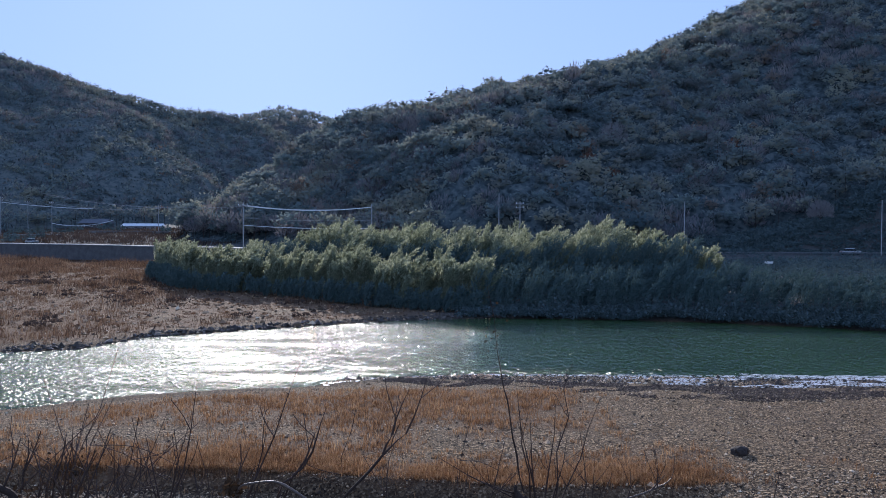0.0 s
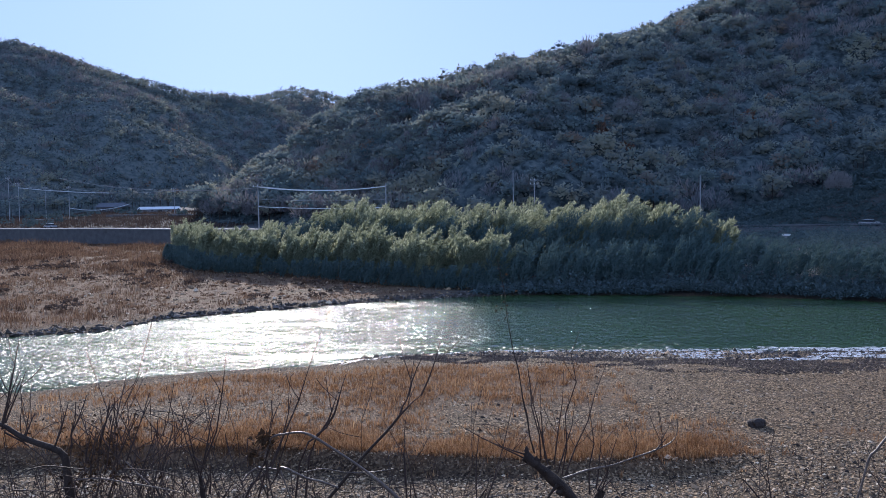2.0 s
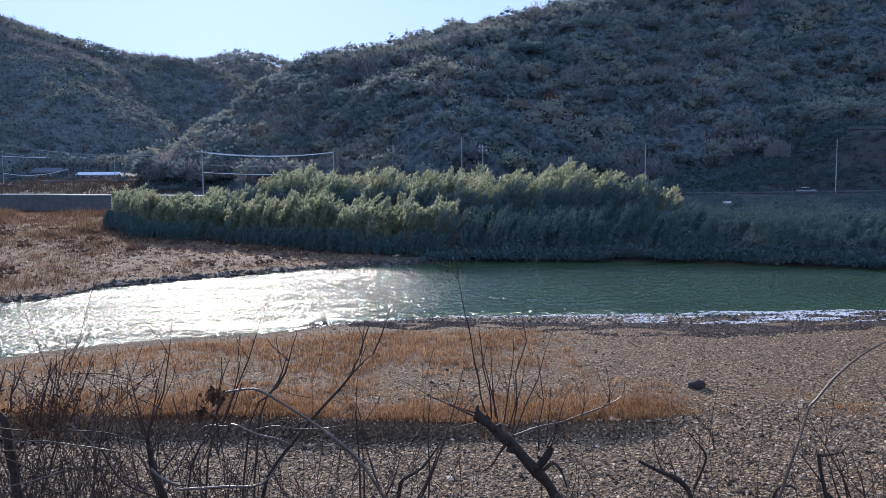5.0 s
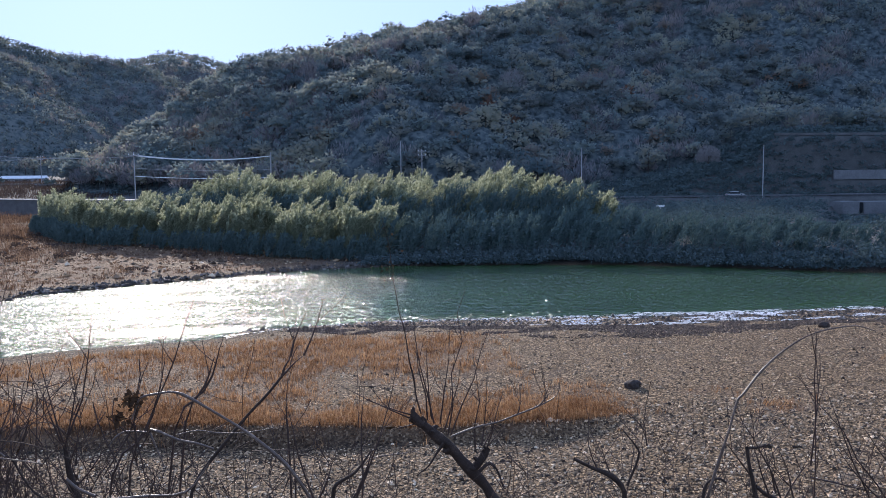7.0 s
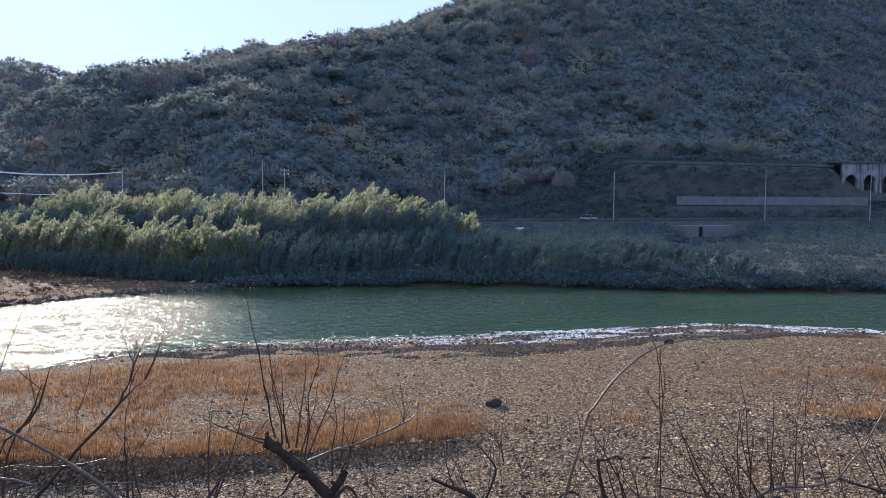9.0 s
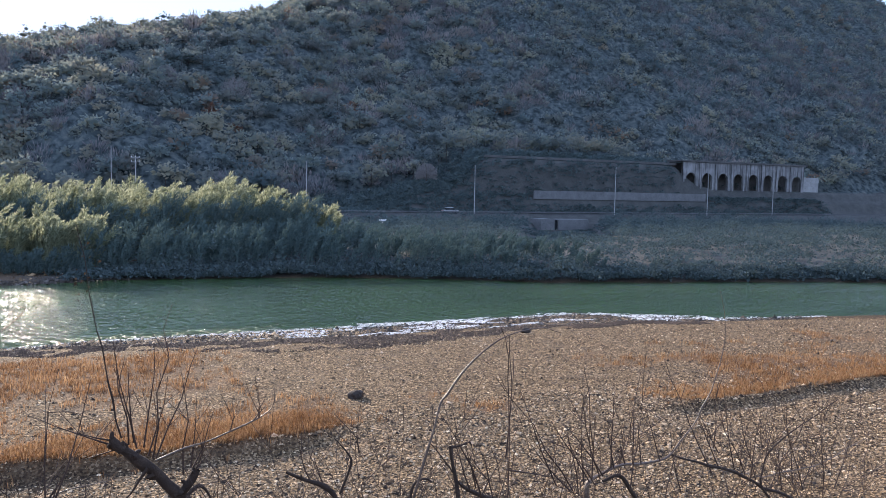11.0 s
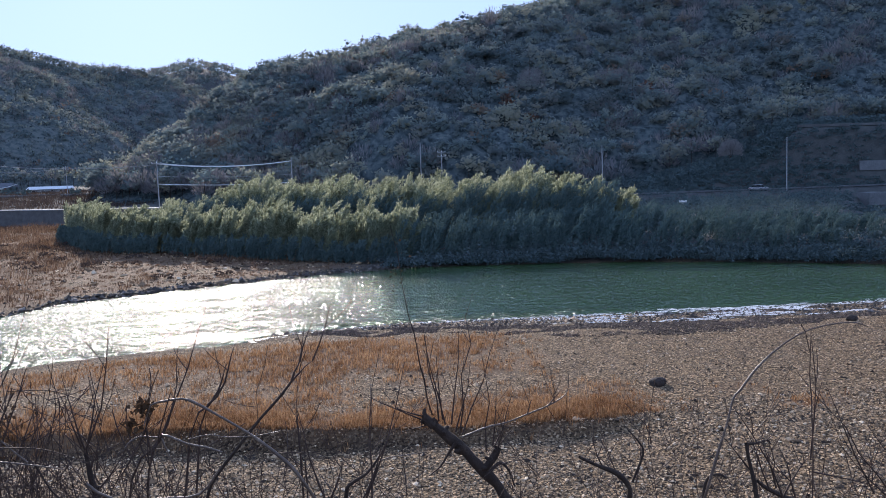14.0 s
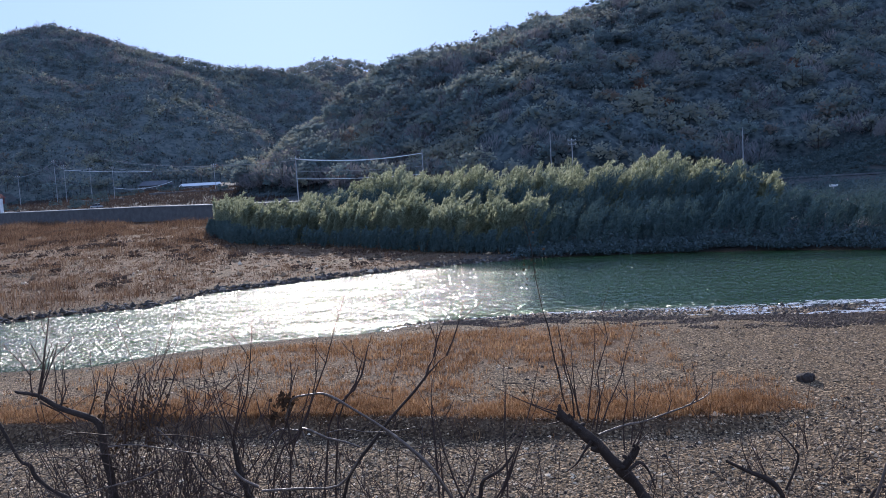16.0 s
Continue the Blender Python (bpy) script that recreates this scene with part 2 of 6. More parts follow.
def land(x, y):
    x, y = np.broadcast_arrays(np.asarray(x, float), np.asarray(y, float))
    wig = fbm(x, y, 5, 3, 1)
    dn = line_y(NEAR, x) - y + wig * 1.2
    df = y - line_y(FAR, x) + wig * 1.2
    # the bed of the river and the near bar, cut by a low step
    near = np.where(dn < 0, np.maximum(0.10 * dn, -0.9), 0.16 * (1 - np.exp(-dn / 1.2)) + 0.42 * smooth(2, 10, dn))
    step = smooth(-0.22, 0.22, y - line_y(SCARP, x) + wig * 0.8)
    near = near - (0.42 + 0.2 * (1 - smooth(-4, 5, x))) * (1 - step) * (1 - smooth(7, 13, x)) * smooth(17, 21, y)
    near = near - 0.34 * (1 - smooth(-0.2, 0.2, y - 29.6 + wig * 0.7)) * smooth(22.5, 27, x) * smooth(17, 21, y)
    near = near + 0.10 * fbm(x, y, 3.0, 3, 9) * smooth(1, 4, dn)
    slope = np.clip(8.7 - 0.56 * (y - 3.0), 0, 8.7)
    near = np.where(slope > 0.3, np.maximum(near, slope + 0.25 * fbm(x, y, 2.0, 2, 3) * (slope < 8.6)), near)
    # the far side: a broad bar to the left, a bank to the right, the road on its fill behind both
    bank = smooth(-2, 34, x + 0.25 * (y - 92))
    far_bar = 0.34 * (1 - np.exp(-np.maximum(df, 0) / 2.0)) + 0.9 * smooth(4, 70, df) + 0.22 * fbm(x, y, 9, 3, 4) * smooth(2, 12, df)
    far_bank = 2.0 * (1 - np.exp(-np.maximum(df, 0) / 7.0)) + 0.5 * smooth(10, 80, df) + 0.5 * fbm(x, y, 9, 3, 4) * smooth(2, 12, df)
    far = np.where(df < 0, np.maximum(0.10 * df, -0.9), far_bar * (1 - bank) + far_bank * bank)
    # trough follows the camera's sightline, so that the culvert shows over the bank
    sight_trough = (1 - smooth(8.5, 11.5, np.abs(x - 0.702 * y))) * smooth(108, 124, y) * (1 - smooth(170, 172, y))
    far = far - sight_trough * np.maximum(far - 0.7, 0)
    ry = line_y(ROAD, x)
    top = np.interp(x, [-100, 40], [5.6, 4.5])
    fill = smooth(-8.0, -3.6, y - ry) * bank + (1 - bank) * smooth(-1.0, 1.2, y - ry)
    far = far * (1 - fill) + top * fill
    # benches above the road to the right
    shelf = smooth(60, 110, x)
    mound = smooth(98, 112, x) * (1 - smooth(176, 191, x))
    up = 4.6 * smooth(4.5, 8.5, y - ry) + 3.2 * smooth(9, 12, y - ry) + 7.5 * mound * smooth(8.6, 14, y - ry)
    far = far + up * shelf * (y > ry) + np.clip(0.055 * (y - ry - 7), 0, 8) * (1 - smooth(-90, -30, x))
    z = np.where(y < 0.5 * (line_y(NEAR, x) + line_y(FAR, x)), near, far)
    hz = hills(x, y)
    return np.where(y > ry + 6, np.maximum(z, z + (hz - z) * smooth(7 + 9 * shelf, 26 + 9 * shelf, y - ry)), z)


def grass_cover(x, y):
    """How thickly dry grass covers the ground, 0 to 1."""
    def blob(cx, cy, rx, ry, turn=0.0):
        c, s = math.cos(turn), math.sin(turn)
        u, v = (x - cx) * c + (y - cy) * s, -(x - cx) * s + (y - cy) * c
        return np.clip(1.6 - 1.6 * np.hypot(u / rx, v / ry), 0, 1)
    n = fbm(x, y, 2.2, 3, 21) + 0.5 * fbm(x, y, 7, 2, 22)
    strip = np.exp(-((y - (line_y(SCARP, x) + 1.3)) / 1.3) ** 2) * (1 - smooth(8, 12.5, x))
    near = 0.85 * blob(-9, 46.5, 20, 5.0, 0.08) + 0.95 * blob(0.5, 44.5, 9, 7) + 0.35 * blob(-12, 39, 22, 6) + 0.30 * blob(9, 35, 9, 3) \
        + 0.8 * blob(36.5, 33, 11, 4.0, 0.05) + 0.45 * blob(18, 32.4, 3.4, 1.0) + 0.25 * blob(40, 38, 14, 5)
    near = np.clip(near + 0.9 * n * (near > 0.02), 0, 1)
    near = np.maximum(near, 1.1 * strip) * smooth(1.5, 3.5, line_y(NEAR, x) - y) * smooth(20, 23, y)
    df = y - line_y(FAR, x)
    far = np.clip(0.82 + 1.2 * n, 0, 1) * smooth(1.2, 5, df) * (y < line_y(ROAD, x) - 2)
    return np.clip(np.where(df > 0, far, near), 0, 1)

# ---- materials ----
def ground_material():
    m, t, b = nodes_of("river_ground")
    pos = place_of(t)

    def attr(key):
        a = t.nodes.new("ShaderNodeAttribute")
        a.attribute_name = key
        return a.outputs["Fac"]

    cells = add_node(t, "ShaderNodeTexVoronoi", Scale=13.0)
    t.links.new(pos, cells.inputs["Vector"])
    stones = add_node(t, "ShaderNodeTexVoronoi", Scale=6.0)
    t.links.new(pos, stones.inputs["Vector"])
    grey = ramp(t, cells.outputs["Color"], [(0.15, (0.018, 0.011, 0.006)), (0.45, (0.11, 0.070, 0.036)), (0.7, (0.235, 0.155, 0.082)), (0.9, (0.50, 0.35, 0.205))])
    sand = ramp(t, noise_of(t, 0.5, 6), [(0.3, (0.085, 0.062, 0.046)), (0.7, (0.16, 0.122, 0.09))])
    gravel = mix(t, ramp(t, noise_of(t, 0.9, 5), [(0.5, (0, 0, 0)), (0.75, (0.45, 0.45, 0.45))]), grey, sand)
    straw = ramp(t, noise_of(t, 1.7, 8, 0.7), [(0.25, (0.08, 0.045, 0.026)), (0.55, (0.19, 0.112, 0.062)), (0.8, (0.29, 0.19, 0.11))])
    c = mix(t, ramp(t, attr("grass"), [(0.1, (0, 0, 0)), (0.8, (0.9, 0.9, 0.9))]), gravel, straw)
    litter = ramp(t, noise_of(t, 0.35, 8, 0.7), [(0.3, (0.055, 0.058, 0.055)), (0.6, (0.095, 0.097, 0.09)), (0.85, (0.14, 0.13, 0.112))])
    c = mix(t, attr("wood"), c, litter)
    # darkens the wet shore, and the shade painted under the low step
    wet = ramp(t, attr("wet"), [(0.0, (1, 1, 1)), (1.0, (0.36, 0.32, 0.30))])
    c = mix(t, 1.0, c, wet, "MULTIPLY")
    t.links.new(c, b.inputs["Base Color"])
    b.inputs["Roughness"].default_value, b.inputs["Specular IOR Level"].default_value = 0.9, 0.2
    h = mix(t, 0.5, cells.outputs["Distance"], stones.outputs["Distance"])
    bump(t, b, h, 1.0, 0.14)
    return m


def water_material():
    m, t, b = nodes_of("river_water")
    c = ramp(t, noise_of(t, 0.08, 3), [(0.3, (0.022, 0.053, 0.015)), (0.7, (0.036, 0.078, 0.022))])
    t.links.new(c, b.inputs["Base Color"])
    b.inputs["Roughness"].default_value = 0.06
    b.inputs["IOR"].default_value = 1.33
    rip = mix(t, 0.38, noise_of(t, 1.2, 1.0, 0.5, (1.35, 1.0, 1)), noise_of(t, 3.2, 1.0, 0.5, (1.35, 1.0, 1)))
    drift = ramp(t, noise_of(t, 1.0, 3.0, 0.6, (0.05, 0.42, 1)), [(0.34, (0.45, 0.45, 0.45)), (0.64, (1.2, 1.2, 1.2))])
    fast = t.nodes.new("ShaderNodeAttribute")
    fast.attribute_name = "fast"
    k = t.nodes.new("ShaderNodeMath")
    k.operation = "MULTIPLY_ADD"
    t.links.new(fast.outputs["Fac"], k.inputs[0])
    k.inputs[1].default_value, k.inputs[2].default_value = 0.75, 0.86
    n = bump(t, b, rip, 1.0, 0.58)
    rise = t.nodes.new("ShaderNodeMath")
    rise.operation = "MULTIPLY"
    t.links.new(k.outputs[0], rise.inputs[0])
    t.links.new(drift, rise.inputs[1])
    chop = t.nodes.new("ShaderNodeMath")
    chop.operation = "MULTIPLY_ADD"
    t.links.new(fast.outputs["Fac"], chop.inputs[0])
    chop.inputs[1].default_value, chop.inputs[2].default_value = 0.16, 0.065
    t.links.new(chop.outputs[0], b.inputs["Roughness"])
    t.links.new(rise.outputs[0], n.inputs["Strength"])
    return m


GROUND = ground_material()
WATER = water_material()
STONE = plain("river_stone", [(0.25, (0.10, 0.068, 0.042)), (0.5, (0.19, 0.13, 0.08)), (0.75, (0.30, 0.215, 0.14))], 9.0, rise=0.01)
DARK_ROCK = plain("dark_rock", [(0.3, (0.026, 0.02, 0.016)), (0.7, (0.078, 0.058, 0.046))], 4.0, rise=0.03)
CONCRETE = plain("weathered_concrete", [(0.3, (0.2, 0.2, 0.19)), (0.55, (0.34, 0.34, 0.33)), (0.8, (0.46, 0.46, 0.45))], 0.6, rise=0.01)
DARK_CONCRETE = plain("dark_concrete", [(0.3, (0.05, 0.05, 0.047)), (0.5, (0.10, 0.10, 0.097)), (0.8, (0.19, 0.19, 0.185))], 0.35, rise=0.02)
GREY_CONCRETE = plain("grey_concrete", [(0.3, (0.10, 0.105, 0.105)), (0.55, (0.165, 0.17, 0.17)), (0.8, (0.24, 0.245, 0.24))], 0.5, rise=0.02)
def stained_concrete():
    """Concrete with dark drip streaks running down it."""
    m, t, b = nodes_of("streaked_concrete")
    streak = ramp(t, noise_of(t, 1.6, 5, 0.6, (1, 1, 0.06)), [(0.36, (0.30, 0.30, 0.30)), (0.52, (1, 1, 1))])
    base = ramp(t, noise_of(t, 0.5, 5), [(0.3, (0.16, 0.16, 0.158)), (0.7, (0.31, 0.31, 0.305))])
    t.links.new(mix(t, 1.0, base, streak, "MULTIPLY"), b.inputs["Base Color"])
    b.inputs["Roughness"].default_value = 0.9
    return m


STREAKED = stained_concrete()
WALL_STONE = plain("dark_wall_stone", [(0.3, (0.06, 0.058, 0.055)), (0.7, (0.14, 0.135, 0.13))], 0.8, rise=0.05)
ASPHALT = plain("asphalt", [(0.3, (0.04, 0.04, 0.042)), (0.7, (0.07, 0.07, 0.07))], 0.7)
STEEL = plain("galvanised_steel", [(0.3, (0.12, 0.125, 0.13)), (0.7, (0.22, 0.22, 0.22))], 2.0, rough=0.7, metal=0.3)
POLE_GREY = plain("grey_pole", [(0.3, (0.28, 0.28, 0.275)), (0.7, (0.44, 0.44, 0.43))], 1.5, rough=0.7)
WHITE = plain("white_sheet", [(0.3, (0.62, 0.63, 0.62)), (0.7, (0.82, 0.82, 0.8))], 1.0, rough=0.6)
RED_PAINT = plain("red_brown_paint", [(0.3, (0.16, 0.05, 0.04)), (0.7, (0.28, 0.08, 0.06))], 1.0, rough=0.6)
ROOF = plain("grey_roof", [(0.3, (0.06, 0.065, 0.075)), (0.7, (0.13, 0.135, 0.15))], 0.8, rough=0.6)
DARK = plain("dark_glass", [(0.3, (0.01, 0.012, 0.014)), (0.7, (0.03, 0.034, 0.04))], 1.0, rough=0.2)
BARK = plain("grey_brown_bark", [(0.25, (0.02, 0.012, 0.008)), (0.55, (0.052, 0.033, 0.023)), (0.8, (0.13, 0.088, 0.06))], 30.0, rise=0.006)
PALE_BARK = plain("pale_bark", [(0.25, (0.045, 0.027, 0.018)), (0.55, (0.12, 0.076, 0.05)), (0.8, (0.44, 0.33, 0.24))], 26.0, rough=0.42, rise=0.002, gloss=0.6)
TWIG = plain("red_brown_twig", [(0.3, (0.03, 0.018, 0.013)), (0.7, (0.098, 0.058, 0.041))], 25.0, rough=0.6, rise=0.002, gloss=0.25)
DRY_LEAF = leafy("dry_leaf", [(0.2, (0.03, 0.02, 0.014)), (0.8, (0.11, 0.068, 0.04))], 9.0, 0.25)
DRY_GRASS = leafy("dry_grass", [(0.22, (0.11, 0.056, 0.030)), (0.5, (0.35, 0.185, 0.088)), (0.82, (0.60, 0.40, 0.22))], 0.35, 0.45, pieces=0.5)
FAR_GRASS = leafy("far_dry_grass", [(0.25, (0.055, 0.035, 0.025)), (0.45, (0.14, 0.085, 0.055)), (0.6, (0.25, 0.155, 0.095)), (0.85, (0.42, 0.31, 0.20))], 0.14, 0.4, pieces=0.35)
FIELD = leafy("field_weeds", [(0.2, (0.045, 0.036, 0.032)), (0.8, (0.13, 0.095, 0.075))], 0.1, 0.3, pieces=0.4)
BAMBOO = leafy("bamboo_leaf", [(0.1, (0.073, 0.093, 0.060)), (0.5, (0.258, 0.280, 0.176)), (0.9, (0.516, 0.525, 0.370))], 0.25, 0.6)
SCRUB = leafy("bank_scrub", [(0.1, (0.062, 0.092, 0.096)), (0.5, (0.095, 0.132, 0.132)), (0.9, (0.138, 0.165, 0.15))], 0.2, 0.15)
# lighter and bluer than needles are: distant haze is put into the colour
HAZY_FOREST = leafy("hazy_pine_needles", [(0.36, (0.115, 0.165, 0.172)), (0.5, (0.225, 0.285, 0.268)), (0.63, (0.375, 0.375, 0.28))], 0.055, 0.45, tint=[(0.0, (0.24, 0.19, 0.15)), (1.0, (0.31, 0.20, 0.14))], pieces=0.12)
BARE_WOOD = leafy("bare_twigs", [(0.35, (0.11, 0.115, 0.125)), (0.5, (0.21, 0.20, 0.20)), (0.65, (0.34, 0.29, 0.255))], 0.06, 0.3, pieces=0.15)
# leaf with shade put into its colour, for the low parts of the grove
SHADE_LEAF = leafy("shade_leaf", [(0.1, (0.055, 0.09, 0.088)), (0.5, (0.098, 0.146, 0.138)), (0.9, (0.142, 0.182, 0.16))], 0.2, 0.2)
# colour holds the hazy shade between the crowns, for the added sheet
HAZE_FILL = leafy("haze_fill_leaves", [(0.36, (0.035, 0.047, 0.048)), (0.5, (0.098, 0.122, 0.122)), (0.64, (0.175, 0.19, 0.17))], 0.5, 0.2, pieces=0.25)
PALE_WOOD = leafy("pale_bare_twigs", [(0.2, (0.17, 0.16, 0.155)), (0.8, (0.30, 0.28, 0.265))], 0.2, 0.25, pieces=0.4)
RUSSET = leafy("russet_leaves", [(0.2, (0.16, 0.085, 0.06)), (0.8, (0.34, 0.18, 0.12))], 0.2, 0.45, pieces=0.4)

# ---- ground and water ----
def axis(*runs):
    """Graded grid lines: runs of (start, stop, spacing)."""
    return np.unique(np.concatenate([np.arange(a, b, d) for a, b, d in runs]))


gx = axis((-1600, -500, 60), (-500, -120, 8), (-120, -40, 2.5), (-40, 62, 0.7), (62, 130, 2.0), (130, 500, 8), (500, 1601, 60))
gy = axis((-400, 0, 40), (0, 20, 1.0), (20, 62, 0.45), (62, 100, 0.9), (100, 180, 2.0), (180, 215, 1.2), (215, 480, 6), (480, 720, 8), (720, 1200, 16), (1200, 2601, 100))
X, Y = np.meshgrid(gx, gy, indexing="ij")
Z = land(X, Y)
ni, nj = X.shape
i, j = np.meshgrid(np.arange(ni - 1), np.arange(nj - 1), indexing="ij")
quads = np.stack([i * nj + j, (i + 1) * nj + j, (i + 1) * nj + j + 1, i * nj + j + 1], -1).reshape(-1, 4)
road_y = line_y(ROAD, X)
wood = np.clip(smooth(-4, -1, Y - road_y) * 1.0 + smooth(-8, 6, X + 0.25 * (Y - 92)) * smooth(-0.5, 1, Y - line_y(FAR, X)), 0, 1)
wood = np.maximum(wood, smooth(1.6, 3.0, Z) * (Y < 40) * 0.8)
shore = np.minimum(np.abs(line_y(NEAR, X) - Y), np.abs(line_y(FAR, X) - Y))
# shade below the low step, painted into the ground as a dark band
step_shade = 0.7 * np.exp(-((Y - line_y(SCARP, X) + 0.5) / 0.5) ** 4) * (1 - smooth(1, 8, X)) * smooth(-60, -30, X)
wet = np.clip(step_shade + (1 - smooth(0.4, 2.6, shore)) * 0.9 + 0.75 * np.exp(-((line_y(NEAR, X) - Y - 5.0) / 0.9) ** 2) * smooth(0, 12, X) * np.clip(0.6 + 1.5 * fbm(X, Y, 6, 2, 33), 0, 1), 0, 1)
thing("ground", np.stack([X, Y, Z], -1).reshape(-1, 3), quads, GROUND, "grey river gravel, dry grass and wooded hillsides", "ground", kind="structure",
      attrs={"grass": grass_cover(X, Y).ravel(), "wood": wood.ravel(), "wet": wet.ravel()}, smooth=True)

wx, wy = axis((-300, -60, 10), (-60, 90, 1.0), (90, 301, 10)), np.linspace(0, 1, 60)
WX = np.repeat(wx[:, None], len(wy), 1)
lo, hi = line_y(NEAR, wx) - 1.6, line_y(FAR, wx) + 1.6
WY = lo[:, None] + (hi - lo)[:, None] * wy[None]
i, j = np.meshgrid(np.arange(len(wx) - 1), np.arange(len(wy) - 1), indexing="ij")
nj = len(wy)
wq = np.stack([i * nj + j, (i + 1) * nj + j, (i + 1) * nj + j + 1, i * nj + j + 1], -1).reshape(-1, 4)
fast = np.clip((1 - smooth(-34, 9, WX)) + (1 - smooth(0, 3.5, WY - line_y(NEAR, WX))) * smooth(-4, 6, WX), 0, 1)
thing("water", np.stack([WX, WY, 0 * WX], -1).reshape(-1, 3), wq, WATER, "rippled green river water glittering in the sun", "water", kind="structure",
      attrs={"fast": fast.ravel()}, smooth=True)


# ---- scattered stuff ----
def scatter(n, x0, x1, y0, y1):
    return rng.uniform(x0, x1, n), rng.uniform(y0, y1, n)


OCTA = np.array([(1, 0, 0), (-1, 0, 0), (0, 1, 0), (0, -1, 0), (0, 0, 1), (0, 0, -1)], float)
OCTA_F = np.array([(0, 2, 4), (2, 1, 4), (1, 3, 4), (3, 0, 4), (2, 0, 5), (1, 2, 5), (3, 1, 5), (0, 3, 5)])


def stones(name, x, y, size, label, mat):
    n = len(x)
    v = OCTA[None] * rng.uniform(0.65, 1.25, (n, 6, 1)) + rng.normal(0, 0.16, (n, 6, 3))
    v = v * np.stack([size * rng.uniform(0.7, 1.3, n), size * rng.uniform(0.7, 1.2, n), size * rng.uniform(0.45, 0.85, n)], -1)[:, None]
    a = rng.uniform(0, 6.283, n)
    c, s = np.cos(a)[:, None], np.sin(a)[:, None]
    v = np.stack([v[..., 0] * c - v[..., 1] * s, v[..., 0] * s + v[..., 1] * c, v[..., 2]], -1)
    v += np.stack([x, y, land(x, y) + size * 0.15], -1)[:, None]
    f = OCTA_F[None] + 6 * np.arange(n)[:, None, None]
    return thing(name, v.reshape(-1, 3), f.reshape(-1, 3), mat, label, "gravel", kind="stuff")


def stone_mat(name, stops):
    m, t, b = nodes_of(name)
    rnd = t.nodes.new("ShaderNodeNewGeometry").outputs["Random Per Island"]
    c = ramp(t, rnd, stops)
    c = mix(t, ramp(t, noise_of(t, 14, 4), [(0.4, (0, 0, 0)), (0.7, (0.35, 0.35, 0.35))]), c, (0.13, 0.095, 0.06))
    t.links.new(c, b.inputs["Base Color"])
    b.inputs["Roughness"].default_value = 0.75
    b.inputs["Specular IOR Level"].default_value = 0.3
    return m


COBBLE = stone_mat("cobbles", [(0.14, (0.024, 0.015, 0.010)), (0.38, (0.25, 0.157, 0.081)), (0.75, (0.49, 0.325, 0.178)), (0.93, (0.76, 0.545, 0.33)), (1.0, (0.90, 0.73, 0.50))])
ALGAE = stone_mat("dried_algae", [(0.0, (0.03, 0.018, 0.013)), (0.6, (0.075, 0.045, 0.03)), (1.0, (0.16, 0.105, 0.075))])
WET_COBBLE = stone_mat("wet_cobbles", [(0.0, (0.022, 0.018, 0.015)), (0.6, (0.07, 0.058, 0.048)), (1.0, (0.22, 0.19, 0.165))])

x, y = scatter(66000, -30, 62, 18, 57)
x2, y2 = scatter(58000, -20, 40, 20, 34)
x, y = np.concatenate([x, x2]), np.concatenate([y, y2])
# fewer cobbles under the step, so that its painted shade shows
ok = ~((np.abs(y - line_y(SCARP, x) + 0.45) < 0.45) & (x < 5) & (rng.random(len(x)) < 0.7))
ok = ok & (line_y(NEAR, x) - y > 0.2) & (rng.random(len(x)) > 0.7 * grass_cover(x, y)) & (rng.random(len(x)) < np.clip(32 / y, 0, 1) ** 0.7)
x, y = x[ok], y[ok]
stones("gravel", x, y, rng.gamma(1.7, 0.014, len(x)) + 0.017, "grey rounded river cobbles covering the dry bar", COBBLE)
x, y = scatter(9000, -60, 60, 60, 135)
ok = (y - line_y(FAR, x) > -0.5) & (x + 0.25 * (y - 92) < 6) & (rng.random(len(x)) > 0.6 * grass_cover(x, y))
x, y = x[ok], y[ok]
stones("gravel", x, y, rng.gamma(3.0, 0.04, len(x)) + 0.05, "grey cobbles on the far gravel bar", COBBLE)
x = rng.uniform(-60, 8, 1500)
y = line_y(FAR, x) + rng.normal(0.5, 0.8, len(x))
stones("gravel", x, y, rng.gamma(2.0, 0.06, len(x)) + 0.05, "dark wet boulders along the far waterline", WET_COBBLE)
x = rng.uniform(-8, 58, 9000)
y = line_y(RIFFLE, x) + (line_y(NEAR, x) + 1.0 - line_y(RIFFLE, x)) * rng.random(len(x))
stones("gravel", x, y, rng.gamma(2.2, 0.022, len(x)) + 0.03, "wet cobbles breaking the shallow riffle", WET_COBBLE)
x = rng.uniform(-8, 20, 5000)
y = line_y(RIFFLE, x) + (line_y(NEAR, x) - line_y(RIFFLE, x)) * rng.random(len(x))
stones("gravel", x, y, rng.gamma(2.2, 0.022, len(x)) + 0.03, "washed pale cobbles at the edge of the water", COBBLE)
x = rng.uniform(-4, 46, 26000)
y = line_y(RIFFLE, x) - 3.4 * rng.random(len(x)) ** 1.5 * (0.6 + 1.3 * np.clip(0.5 + fbm(x, x * 0, 5, 2, 34), 0, 1)) * np.interp(x, [-4, 4, 30, 46], [0.35, 1, 0.9, 0.5])
ok = fbm(x, y, 2.6, 2, 33) > -0.2
stones("dried_algae", x[ok], y[ok], rng.uniform(0.035, 0.10, int(ok.sum())), "dark brown dried algae and wet pebbles along the waterline", ALGAE)


